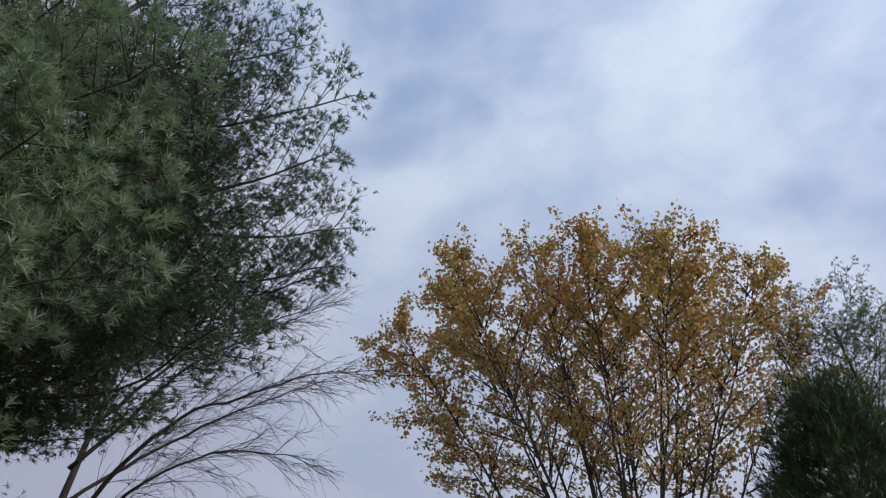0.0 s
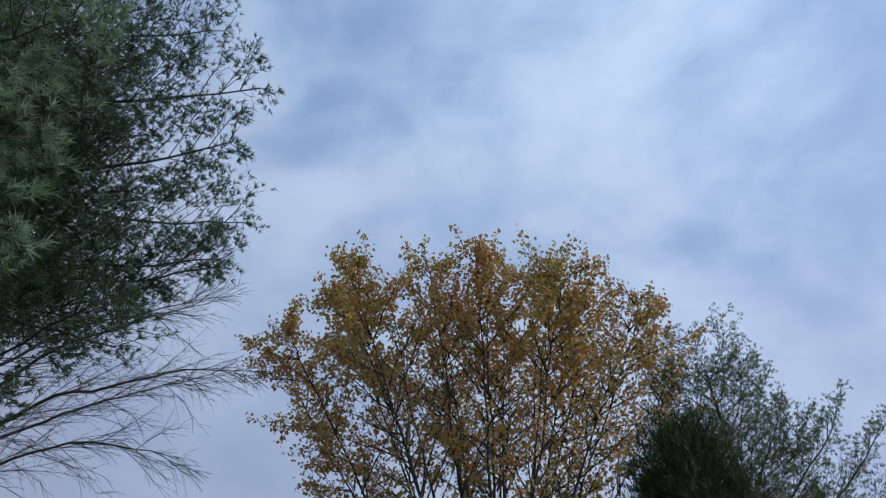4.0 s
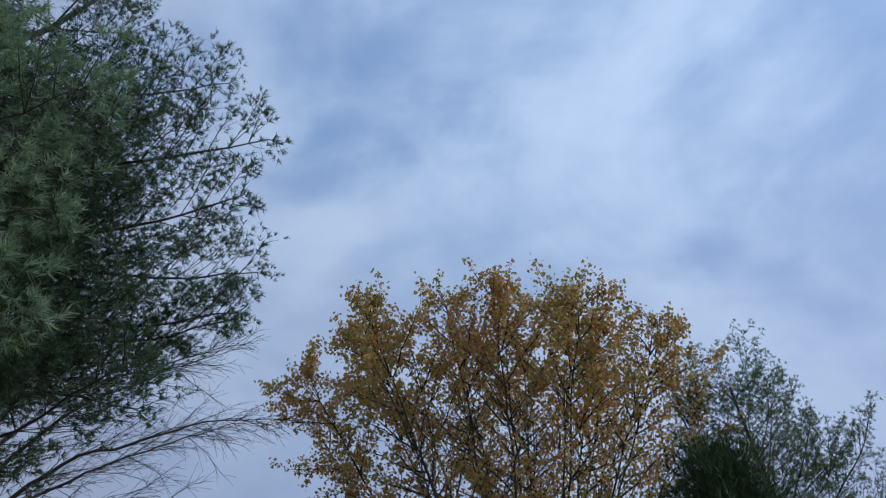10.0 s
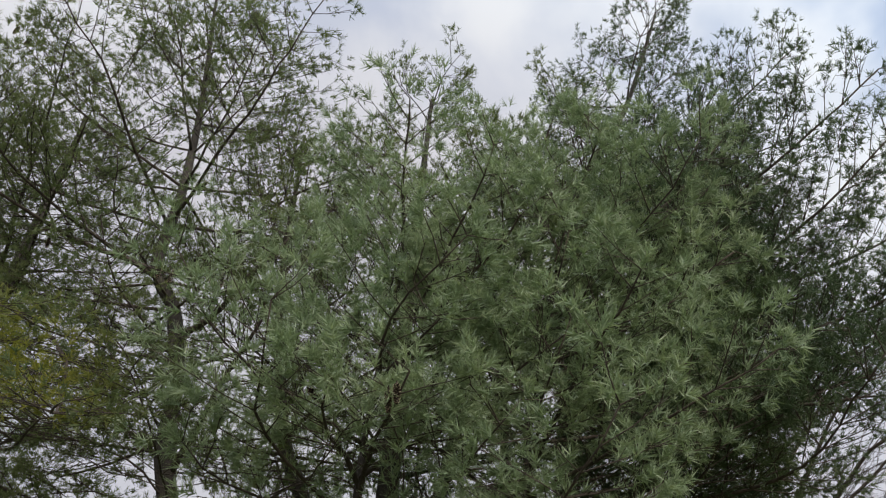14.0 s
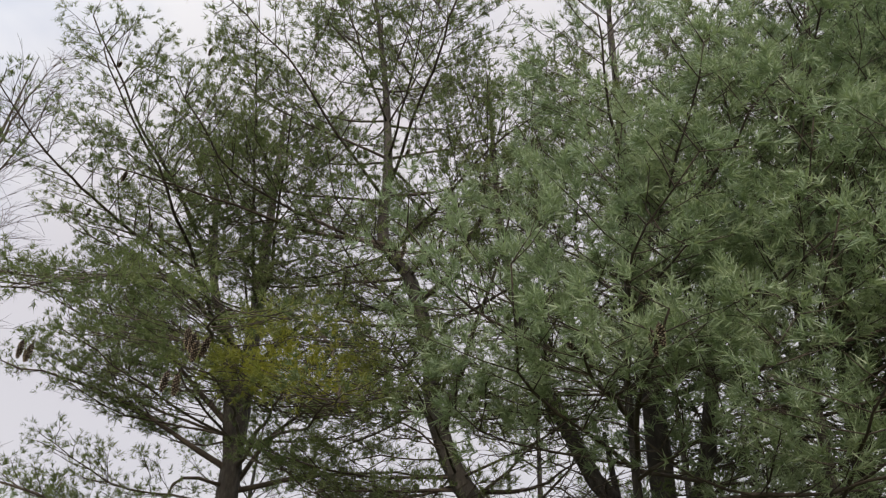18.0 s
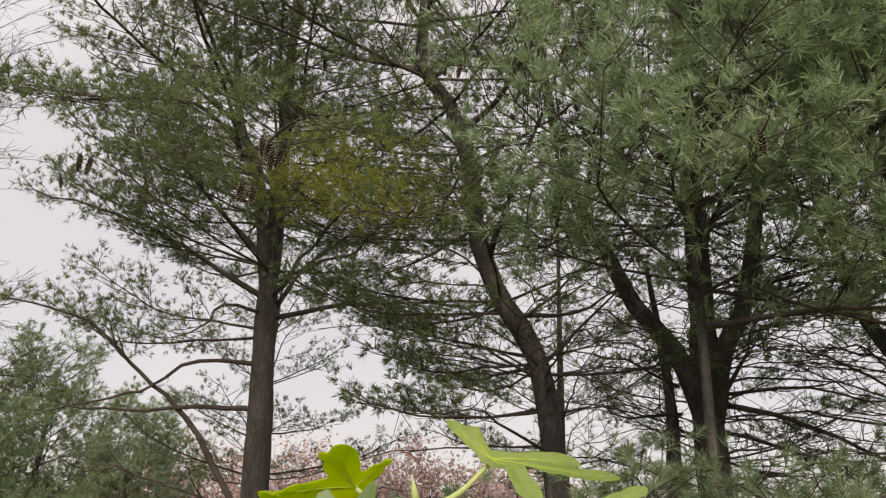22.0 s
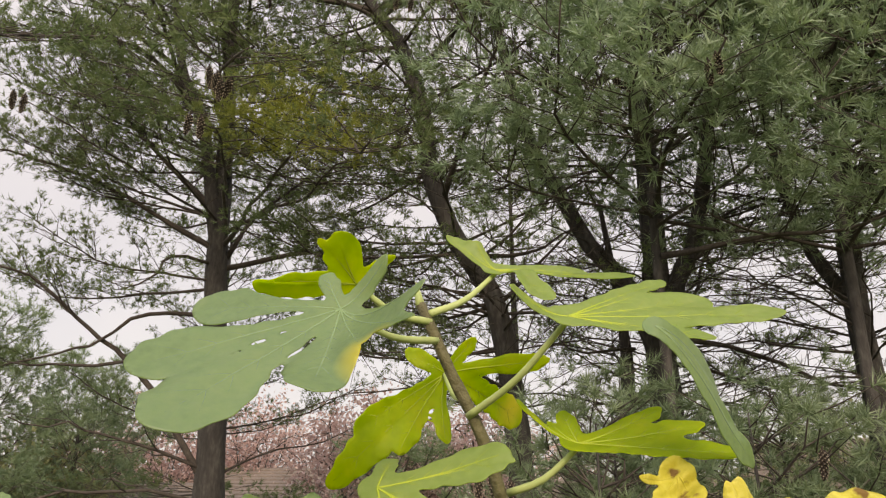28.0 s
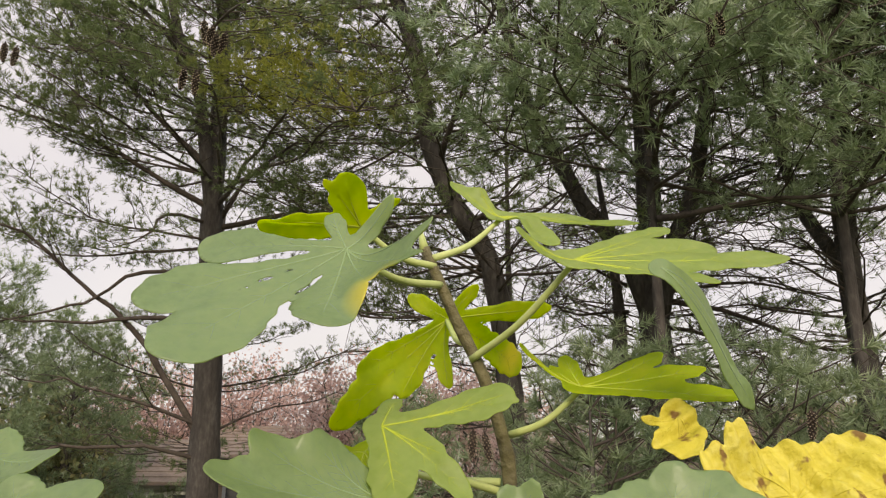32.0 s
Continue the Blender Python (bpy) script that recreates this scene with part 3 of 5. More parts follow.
# ---- the row of white pines ----
pine("white pine forked above the lower limbs, hung with long cones",
     [([(-11.45, 0.72, -0.1), (-11.45, 0.70, 1.4), (-11.41, 0.60, 3.5), (-11.42, 0.48, 5.1), (-11.42, 0.45, 6.4), (-11.35, 0.35, 9.0), (-11.3, 0.2, 12.5)], 0.225),
      ([(-11.42, 0.48, 5.3), (-11.25, 0.05, 7.4), (-11.28, -0.37, 8.4), (-11.2, -0.9, 11.5)], 0.11)],
     [([(-11.42, 0.48, 5.2), (-11.0, -0.2, 5.15), (-10.6, -0.45, 4.7), (-10.3, -0.78, 4.4)], 0.05, 0.5),
      ([(-11.43, 0.64, 2.1), (-11.46, 0.1, 2.95), (-11.48, -0.4, 3.63), (-11.47, -1.3, 4.41), (-11.41, -1.93, 4.88), (-11.31, -2.9, 5.1)], 0.09, 0.6),
      ([(-11.42, 0.53, 4.43), (-11.47, -0.12, 4.43), (-11.48, -0.63, 4.33), (-11.48, -1.09, 3.96), (-11.41, -2.2, 3.55)], 0.06, 0.75),
      ([(-11.42, 0.58, 3.78), (-11.48, -0.34, 3.72), (-11.47, -1.18, 3.56), (-11.4, -1.9, 3.5)], 0.07, 0.8),
      ([(-11.42, 0.47, 5.4), (-11.48, -0.61, 5.96), (-11.46, -1.43, 6.34), (-11.38, -2.18, 6.5), (-11.29, -3.0, 6.6)], 0.075, 0.35),
      ([(-11.4, 0.4, 6.0), (-11.48, -0.47, 6.81), (-11.47, -1.2, 7.51), (-11.45, -1.8, 8.3)], 0.08, 0.4),
      ([(-11.4, 0.55, 5.5), (-9.6, 0.6, 5.3), (-7.8, 0.55, 4.9), (-6.2, 0.5, 4.65)], 0.06, 0.62),
      ([(-11.4, 0.55, 5.7), (-9.6, 0.9, 5.4), (-7.8, 1.0, 4.95), (-6.3, 1.05, 4.6)], 0.05, 0.66),
      ([(-11.4, 0.55, 5.8), (-9.6, 0.3, 5.6), (-8.0, 0.1, 5.2), (-6.5, 0.0, 4.9)], 0.05, 0.66),
      ] + [([(-11.4, 0.6, 5.15), (-11.25, 1.55, 5.46), (-11.0, 2.55, 5.57), (-10.65, 3.53, 5.6)], 0.07, 0.5),
      ([(-11.41, 0.6, 5.3), (-11.35, 1.01, 6.01), (-11.22, 1.73, 6.65), (-11.07, 2.5, 7.3)], 0.06, 0.3),
      ([(-11.4, 0.5, 6.6), (-9.5, 0.3, 6.2), (-7.5, 0.0, 5.4), (-5.9, -0.2, 4.9), (-4.9, -0.1, 4.6)], 0.06, 0.55),
      ([(-11.4, 0.5, 7.0), (-9.4, 0.9, 7.0), (-7.5, 1.0, 5.9), (-5.8, 0.8, 4.6), (-5.2, 0.7, 4.4)], 0.06, 0.5),
      ] + [([(-11.4, 0.4, 7.2), (-9.2, -0.8, 7.0), (-7.6, -1.6, 6.0), (-6.4, -1.9, 5.2)], 0.06, 0.4),
      ([(-11.3, -0.2, 7.6), (-9.6, -0.7, 7.7), (-8.3, -1.3, 8.1), (-7.2, -1.9, 8.8)], 0.06, 0.3),
      ([(-11.35, 0.35, 8.2), (-9.6, 0.0, 8.4), (-8.2, -0.3, 8.9), (-7.0, -0.6, 9.6)], 0.06, 0.3),
      ([(-11.35, 0.35, 7.8), (-9.7, 0.4, 7.9), (-8.4, 0.2, 8.2), (-7.2, 0.1, 8.7)], 0.06, 0.3),
      ([(-11.3, -0.4, 8.6), (-9.8, -1.2, 8.9), (-8.6, -2.0, 9.4), (-7.6, -2.6, 10.0)], 0.06, 0.3),
      ([(-11.3, -0.3, 8.2), (-10.0, -1.6, 8.2), (-9.0, -2.6, 8.4), (-8.2, -3.4, 8.9)], 0.06, 0.3)],
     [(0, 5.9, 12.3, 0.19, 3.2, 1.2, 2, 40, 0, 360), (0, 4.9, 7.4, 0.6, 3.4, 3.0, 4, 20, 228, 300), (1, 6.6, 11.3, 0.20, 2.9, 1.0, 2, 40, 120, 330)],
     11, fullness=1.2, dead_limbs=[([(-11.43, 0.66, 1.9), (-11.3, -0.4, 2.1), (-11.2, -1.6, 2.1), (-11.1, -2.8, 1.9)], 0.05),
                     ([(-11.43, 0.64, 2.3), (-11.3, -0.7, 2.75), (-11.2, -1.9, 2.7)], 0.045),
                     ([(-11.43, 0.66, 2.2), (-11.2, 1.6, 2.7), (-11.0, 2.6, 2.9)], 0.03)])

pine("white pine with a curved, kinked trunk",
     [([(-7.45, 3.25, -0.1), (-7.50, 3.14, 2.7), (-7.6, 2.98, 3.93), (-7.75, 2.67, 4.52), (-7.87, 2.4, 5.28), (-7.84, 2.27, 6.1), (-7.86, 1.96, 7.09), (-7.95, 1.62, 7.6),
        (-7.9, 1.58, 8.8), (-7.9, 1.4, 10.5), (-7.8, 0.95, 13.0)], 0.15)],
     [([(-7.8, 2.5, 5.1), (-7.0, 2.4, 5.7), (-6.2, 2.35, 6.3), (-5.6, 2.3, 6.9)], 0.06, 0.35),
      ([(-7.85, 2.1, 6.7), (-6.8, 2.2, 6.6), (-6.1, 2.3, 6.9), (-5.4, 3.2, 8.2)], 0.07, 0.4),
      ([(-7.9, 1.7, 7.5), (-8.0, 0.6, 7.5), (-8.0, -0.6, 7.7), (-8.0, -1.8, 7.8)], 0.05, 0.3),
      ([(-7.7, 2.8, 4.4), (-7.5, 3.4, 4.5), (-7.4, 4.0, 4.9)], 0.05, 0.9)],
     [(0, 3.8, 5.4, 0.22, 2.2, 2.6, -8, 2, 150, 410), (0, 3.4, 5.0, 0.3, 2.4, 2.8, -6, 3, 195, 300), (0, 5.4, 7.4, 0.21, 2.6, 3.0, 0, 10, 150, 410), (0, 7.4, 12.6, 0.15, 3.3, 0.9, 6, 45, 0, 360)],
     12, fullness=1.25, dead_random=[(0, 2.6, 5.0, 12, 1.0, 2.4, -150, 60)], dead_limbs=[([(-7.55, 3.0, 3.8), (-7.2, 3.5, 4.4), (-6.8, 3.9, 5.0)], 0.035), ([(-7.6, 3.0, 3.7), (-7.6, 2.2, 3.9), (-7.5, 1.4, 3.9)], 0.03),
                     ([(-7.7, 2.8, 4.3), (-7.0, 3.5, 4.9), (-6.6, 4.2, 5.0)], 0.03), ([(-7.5, 3.1, 2.9), (-7.2, 2.2, 3.2), (-7.1, 1.5, 3.2)], 0.03)])

pine("broad white pine whose thick trunk divides low down",
     [([(-7.05, 4.72, -0.1), (-7.05, 4.72, 2.0), (-7.05, 4.72, 3.4), (-7.03, 4.75, 4.2), (-7.0, 4.78, 5.65), (-6.95, 4.8, 9.0), (-6.8, 4.8, 12.6)], 0.20),
      ([(-7.05, 4.70, 3.3), (-7.2, 4.5, 4.1), (-7.45, 4.19, 4.65), (-7.61, 3.95, 5.32), (-7.78, 3.68, 6.02), (-7.9, 3.3, 8.0), (-7.7, 3.0, 11.0)], 0.115),
      ([(-7.0, 4.75, 3.3), (-6.88, 4.9, 4.1), (-6.68, 5.14, 4.8), (-6.35, 5.4, 7.0), (-6.0, 5.5, 10.5)], 0.11),
      ([(-7.4, 4.45, -0.1), (-7.35, 4.45, 2.5), (-7.3, 4.45, 3.6), (-7.35, 4.3, 5.2)], 0.15)],
     [([(-7.7, 3.75, 6.0), (-7.5, 4.2, 6.3), (-7.2, 4.6, 6.5), (-6.9, 5.0, 6.6)], 0.05, 0.12),
      ([(-7.7, 3.75, 5.95), (-7.3, 3.6, 6.2), (-6.9, 3.4, 6.35), (-6.5, 3.3, 6.4)], 0.05, 0.12),
      ([(-7.7, 3.75, 6.05), (-7.2, 3.9, 6.3), (-6.8, 4.05, 6.45), (-6.3, 4.2, 6.55)], 0.05, 0.12),
      ([(-6.9, 4.8, 6.2), (-5.6, 4.5, 6.6), (-4.3, 4.0, 6.6), (-3.4, 3.7, 6.4)], 0.06, 0.3),
      ([(-6.4, 5.3, 7.2), (-5.2, 4.8, 7.8), (-4.2, 4.6, 8.4), (-3.4, 4.4, 9.2)], 0.06, 0.3)],
     [(0, 5.6, 12.3, 0.33, 2.7, 1.1, 0, 45, 190, 480), (1, 5.7, 10.6, 0.27, 2.6, 1.0, 0, 45, 60, 330), (2, 5.8, 10.2, 0.36, 2.5, 1.1, 0, 45, 200, 470)],
     13, fullness=1.3, dead_random=[(0, 2.2, 4.8, 20, 1.2, 2.8, -10, 130), (0, 2.4, 4.4, 7, 1.0, 2.4, 200, 300), (1, 3.8, 5.4, 6, 1.0, 2.2, 150, 330)], dead_limbs=[([(-6.95, 4.8, 3.4), (-6.85, 5.0, 3.9), (-6.67, 5.2, 4.5), (-6.6, 5.3, 4.9)], 0.05),
                     ([(-6.95, 4.85, 3.5), (-6.5, 5.4, 3.3), (-6.0, 6.0, 2.9), (-5.6, 6.5, 2.6)], 0.05),
                     ([(-6.95, 4.85, 3.6), (-6.3, 5.3, 3.6), (-5.6, 5.6, 3.3)], 0.035), ([(-6.95, 4.8, 3.2), (-6.3, 5.1, 2.9), (-5.5, 5.3, 2.5)], 0.035),
                     ] + [([(-6.8, 5.0, 4.3), (-6.2, 5.5, 4.6), (-5.6, 6.0, 4.4), (-5.1, 6.4, 4.0)], 0.035), ([(-6.8, 5.0, 4.6), (-6.2, 5.6, 4.9), (-5.5, 6.1, 4.6)], 0.03),
                     ([(-7.2, 4.5, 3.7), (-7.0, 3.7, 3.8), (-6.7, 3.0, 3.7)], 0.03), ([(-7.2, 4.5, 3.4), (-6.9, 3.8, 3.2), (-6.5, 3.2, 3.1)], 0.03)])

pine("white pine leaning at the end of the row",
     [([(-5.62, 6.1, -0.1), (-5.67, 6.12, 2.7), (-5.66, 6.1, 3.7), (-5.55, 6.15, 5.0), (-5.35, 6.4, 8.0), (-5.1, 6.75, 10.6), (-4.5, 7.25, 12.2), (-3.7, 7.6, 14.6)], 0.14),
      ([(-5.66, 6.1, 3.6), (-6.0, 5.9, 4.6), (-6.2, 5.9, 6.5), (-6.1, 6.0, 9.0)], 0.08)],
     [([(-5.3, 6.4, 7.6), (-4.0, 6.4, 8.0), (-2.4, 6.5, 8.4), (-1.1, 6.6, 9.0)], 0.06, 0.3),
      ([(-5.35, 6.4, 6.8), (-4.0, 6.5, 7.1), (-2.4, 6.7, 7.4), (-1.05, 6.75, 7.95)], 0.06, 0.3),
      ([(-5.3, 6.4, 7.2), (-4.0, 7.2, 7.5), (-2.6, 8.0, 7.8), (-1.2, 8.6, 8.4)], 0.06, 0.3),
      ([(-5.2, 6.6, 9.2), (-4.0, 6.8, 9.8), (-2.8, 7.1, 10.4), (-1.6, 7.3, 11.0)], 0.05, 0.3),
      ] + [([(-5.5, 6.2, 5.6), (-4.2, 6.5, 5.8), (-3.0, 7.0, 5.7), (-2.0, 7.4, 5.6)], 0.06, 0.35),
      ([(-5.45, 6.3, 6.3), (-4.0, 7.2, 6.6), (-2.7, 8.0, 6.9), (-1.55, 8.6, 7.6)], 0.06, 0.3), ([(-5.45, 6.3, 5.9), (-4.2, 7.1, 6.1), (-3.1, 7.9, 6.4), (-2.1, 8.4, 7.0)], 0.06, 0.3),
      ([(-5.4, 6.3, 6.6), (-4.0, 6.9, 6.8), (-2.6, 7.4, 6.8), (-1.3, 7.8, 7.2)], 0.06, 0.3),
      ([(-5.5, 6.2, 5.0), (-4.6, 6.8, 5.4), (-3.8, 7.6, 6.3), (-3.2, 8.2, 6.9)], 0.07, 0.6),
      ([(-5.5, 6.2, 6.2), (-4.3, 5.6, 6.5), (-3.2, 5.2, 6.8), (-2.3, 5.0, 7.2)], 0.06, 0.3)],
     [(0, 4.5, 9.0, 0.21, 3.0, 2.6, 0, 12, -20, 110), (0, 4.6, 9.0, 1.1, 2.4, 2.0, 0, 12, -70, -20), (0, 4.8, 9.4, 0.19, 3.5, 3.0, 2, 14, -5, 70), (0, 9.0, 14.2, 0.30, 2.5, 0.9, 8, 45, 0, 360), (1, 5.0, 8.8, 0.5, 2.2, 1.2, 5, 40, 60, 300)],
     14, fullness=1.5, needles=NEEDLE_BLUE, templates=TUFTS_BOLD, dead_random=[(0, 2.6, 5.2, 10, 1.2, 2.6, 100, 330), (0, 2.4, 4.8, 12, 1.0, 2.4, -150, 20)], dead_limbs=[([(-5.6, 6.1, 4.0), (-6.1, 6.6, 4.4), (-6.6, 7.2, 4.6)], 0.03), ([(-5.6, 6.2, 4.3), (-4.8, 6.9, 4.8), (-4.0, 7.7, 5.0)], 0.03)])

# two nearer pines whose paler needle colour stands in for light on them
pine("younger white pine, brightness painted into pale tufts, before the thick trunk",
     [([(-5.15, 3.15, -0.1), (-5.18, 3.2, 2.5), (-5.1, 3.2, 5.0), (-5.0, 3.3, 6.2), (-4.95, 3.35, 7.3)], 0.06)],
     [([(-5.1, 3.2, 4.3), (-4.7, 2.8, 4.35), (-4.2, 2.3, 4.2), (-3.8, 2.0, 4.2)], 0.04, 0.2),
      ([(-5.1, 3.2, 4.0), (-4.6, 2.9, 4.2), (-4.0, 2.6, 4.2), (-3.4, 2.35, 4.25)], 0.04, 0.2),
      ([(-5.1, 3.2, 4.6), (-4.5, 3.4, 4.8), (-3.8, 3.5, 4.9), (-3.1, 3.6, 5.1)], 0.04, 0.2),
      ([(-5.05, 3.25, 5.3), (-4.4, 3.3, 5.6), (-3.7, 3.3, 5.9), (-3.0, 3.3, 6.2)], 0.04, 0.2),
      ] + [([(-5.0, 3.3, 6.0), (-4.4, 2.9, 6.4), (-3.9, 2.5, 6.8), (-3.4, 2.2, 7.1)], 0.04, 0.2),
      ([(-5.0, 3.3, 5.6), (-4.3, 4.0, 6.0), (-3.7, 4.6, 6.3), (-3.0, 5.2, 6.6)], 0.04, 0.2),
      ([(-5.1, 3.2, 4.9), (-4.5, 2.9, 5.0), (-4.0, 2.75, 4.9), (-3.5, 2.7, 4.75)], 0.04, 0.2),
      ([(-5.1, 3.2, 4.4), (-4.6, 3.2, 4.5), (-4.1, 3.1, 4.4), (-3.7, 3.05, 4.3)], 0.04, 0.2),
      ([(-5.1, 3.2, 3.6), (-4.6, 3.6, 3.6), (-4.0, 4.0, 3.5), (-3.4, 4.4, 3.5)], 0.04, 0.2)],
     [(0, 3.9, 5.8, 0.19, 2.1, 1.9, 5, 18, -110, 110), (0, 5.8, 7.1, 0.16, 1.5, 0.6, 15, 50, -130, 130)], 19, needles=NEEDLE_LIT, templates=TUFTS_NEAR, fullness=1.1, tuft_scale=1.3)

pine("younger white pine, brightness painted into pale tufts, before the leaning trunk",
     [([(-4.36, 4.3, -0.1), (-4.36, 4.32, 2.5), (-4.3, 4.4, 5.0), (-4.2, 4.55, 6.8), (-4.05, 4.8, 8.9)], 0.06)],
     [([(-4.3, 4.4, 4.6), (-3.7, 4.2, 4.9), (-3.0, 4.0, 5.1), (-2.4, 3.9, 5.3)], 0.04, 0.2), ([(-4.3, 4.4, 5.2), (-3.6, 4.6, 5.6), (-2.9, 4.9, 5.9), (-2.2, 5.1, 6.2)], 0.04, 0.2),
      ([(-4.2, 4.5, 5.8), (-3.6, 4.2, 6.3), (-3.0, 4.0, 6.8), (-2.5, 3.8, 7.2)], 0.04, 0.2), ([(-4.2, 4.5, 6.3), (-3.5, 4.9, 6.9), (-2.9, 5.2, 7.4), (-2.3, 5.4, 7.9)], 0.04, 0.2)],
     [(0, 3.6, 6.2, 0.16, 2.1, 2.0, 8, 20, -110, 90), (0, 6.2, 8.7, 0.24, 1.9, 0.6, 12, 50, -130, 120)], 20, needles=NEEDLE_LIT, templates=TUFTS_NEAR, fullness=1.1, tuft_scale=1.3)

for bx, by, h, z0, ln, sd in [(-16.0, 1.15, 8.0, 2.2, 3.0, 15), (-13.0, 6.2, 9.5, 1.5, 3.2, 16), (-11.0, 8.04, 10.0, 1.1, 3.2, 17), (-8.5, 9.94, 10.0, 1.0, 3.0, 18)]:
    pine("white pine standing farther back, its sprays thin against the sky", [([(bx, by, ground_height(bx, by) - 0.1), (bx + 0.1, by, h * 0.5), (bx, by + 0.1, h)], 0.11)], [],
         [(0, z0, h - 0.2, 0.2, ln, 1.0, -4, 40, 0, 360)], sd, group="white pines farther back", fullness=0.9)

# a young pine and low boughs below the row
for k, (bx, by, h, sd) in enumerate([(-4.75, 2.15, 2.2, 31), (-4.2, 2.9, 2.25, 32), (-3.75, 3.6, 2.1, 33), (-5.6, 1.1, 1.9, 34), (-5.0, 4.0, 2.3, 35), (-4.0, 4.6, 2.1, 36), (-5.6, 2.9, 2.4, 37)]):
    pine("bushy young white pine with blue-green needle tufts",
         [([(bx, by, -0.05), (bx + 0.05, by, h * 0.5), (bx + 0.02, by + 0.04, h)], 0.035)],
         [], [(0, 0.6, h - 0.1, 0.055, 1.1, 0.35, 5, 40, 0, 360)], sd, group="young pines", needles=NEEDLE_YOUNG, templates=TUFTS_YOUNG, name="young_pine", fullness=0.7, tuft_scale=1.2)

# ---- maple, cedar and pine beyond ----
def maple():
    """A maple of many straight stems that fan up from a low fork, with side branches, twigs and turning leaves."""
    rng = np.random.default_rng(21)
    base = np.array((3.4, 16.6, -0.1))
    centre, radii = np.array((3.45, 16.4, 9.75)), np.array((6.1, 4.6, 3.0))
    root = thing("maple_tree", base, "round-crowned maple in thinning orange and olive autumn leaf", "tree")
    fork = base + (0, 0, 2.0)
    b = Buf()
    tube(b, np.array([base, base + (0, 0, 1.0), fork + (0, 0, 0.3)]), (0.36, 0.30, 0.30), 12, rng, 0.04)
    part("trunk", b, GREY_BARK, root)

    def inside(p):
        q = (p - centre) / radii
        lump = 0.97 + 0.06 * math.sin(2.6 * p[0] + 1.0) + 0.05 * math.sin(4.3 * p[0] + 2.1 * p[2]) + 0.04 * math.sin(5 * p[1])
        squeeze = 1.0 if p[2] > 10.0 else max(0.25, 1 - (10.0 - p[2]) * 0.10)
        return (math.hypot(q[0], q[1]) / squeeze) ** 2.3 + max(q[2] + 0.12 * q[0], 0) ** 2.1 < lump

    spots = []
    for k in range(24):
        a = k * 2.39996
        rr = math.sqrt((k + 0.5) / 24) * 0.93
        goal = centre + radii * np.array([0.92, 0.92, 0.84]) * np.array([math.cos(a) * rr, math.sin(a) * rr, max(0.02, 1 - rr ** 2.2) ** 0.48 - 0.12 * math.cos(a) * rr - 0.45 * max(0.0, rr - 0.75)])
        n = 16
        u = np.linspace(0, 1, n)[:, None]
        line = fork * (1 - u) + goal * u
        line[:, :2] = fork[:2] + (goal - fork)[:2] * (u ** 1.15)
        line += np.cumsum(rng.standard_normal((n, 3)), axis=0) * 0.035
        b = Buf()
        tube(b, line, np.linspace(0.052, 0.007, n), 7, rng, 0.04)
        for i in range(8, n):
            t = unit(line[min(i + 1, n - 1)] - line[i - 1])
            for _ in range(2 if i < 11 else 3):
                side = unit(np.cross(t, rng.standard_normal(3)))
                d = unit(t * 0.75 + side * rng.uniform(0.55, 1.05) + np.array([0, 0, 0.10]))
                ln = rng.uniform(1.0, 2.5) * (1.15 - 0.5 * i / n)
                while ln > 0.25 and not inside(line[i] + d * ln):
                    ln *= 0.8
                m = 6
                v = np.linspace(0, 1, m)[:, None]
                sub = line[i] + d * ln * v + np.cumsum(rng.standard_normal((m, 3)), axis=0) * 0.022 * ln
                tube(b, sub, np.linspace(0.022, 0.006, m) * (0.6 + 0.2 * ln), 4)
                for j in range(1, m):
                    for _ in range(2):
                        e = unit(d + rng.standard_normal(3) * 0.55 + np.array([0, 0, 0.15]))
                        tl = rng.uniform(0.25, 0.7)
                        tip = sub[j] + e * tl
                        if not inside(tip) and rng.random() < 0.8:
                            continue
                        tube(b, np.array([sub[j], tip]), (0.006, 0.003), 3)
                        spots.append((sub[j], tip))
        part("limb", b, GREY_BARK, root)
    spots = np.array(spots)
    count = 125000
    pick = rng.integers(0, len(spots), count)
    f = rng.uniform(0.25, 1.08, count)[:, None]
    pos = spots[pick, 0] * (1 - f) + spots[pick, 1] * f + rng.standard_normal((count, 3)) * 0.07
    # fewer leaves low down inside, and on the wind side at the top
    q = (pos - centre) / radii
    deep = np.clip(1.15 - np.linalg.norm(q, axis=1), 0, 1)
    keep = rng.random(count) > np.clip(deep * 1.15 + np.maximum(0, q[:, 0] - 0.2) * 0.2 + np.maximum(0, 9.8 - pos[:, 2]) * 0.12, 0, 0.94)
    pos = pos[keep]
    count = len(pos)
    shape = leaf_shape([(0, .55, 0), (55, .52, .08), (140, .40, .03), (220, .40, .03), (305, .52, .08)])
    m = len(shape)
    x = unit(rng.standard_normal((count, 3)) + (0, 0, -0.7))
    y = unit(np.cross(x, rng.standard_normal((count, 3))))
    basis = np.stack([x, y, np.cross(x, y)], 1) * (0.080 * rng.uniform(0.7, 1.25, count))[:, None, None]
    vv = np.einsum("vk,tkc->tvc", shape, basis) + pos[:, None, :]
    fan = np.array([[0, 1 + j, 1 + (j + 1) % (m - 1)] for j in range(m - 1)])
    b = Buf()
    b.add(vv.reshape(-1, 3), (fan[None] + (np.arange(count) * m)[:, None, None]).reshape(-1, 3))
    part("leaf_crown", b, MAPLE_LEAF, root, smooth=False)


maple()


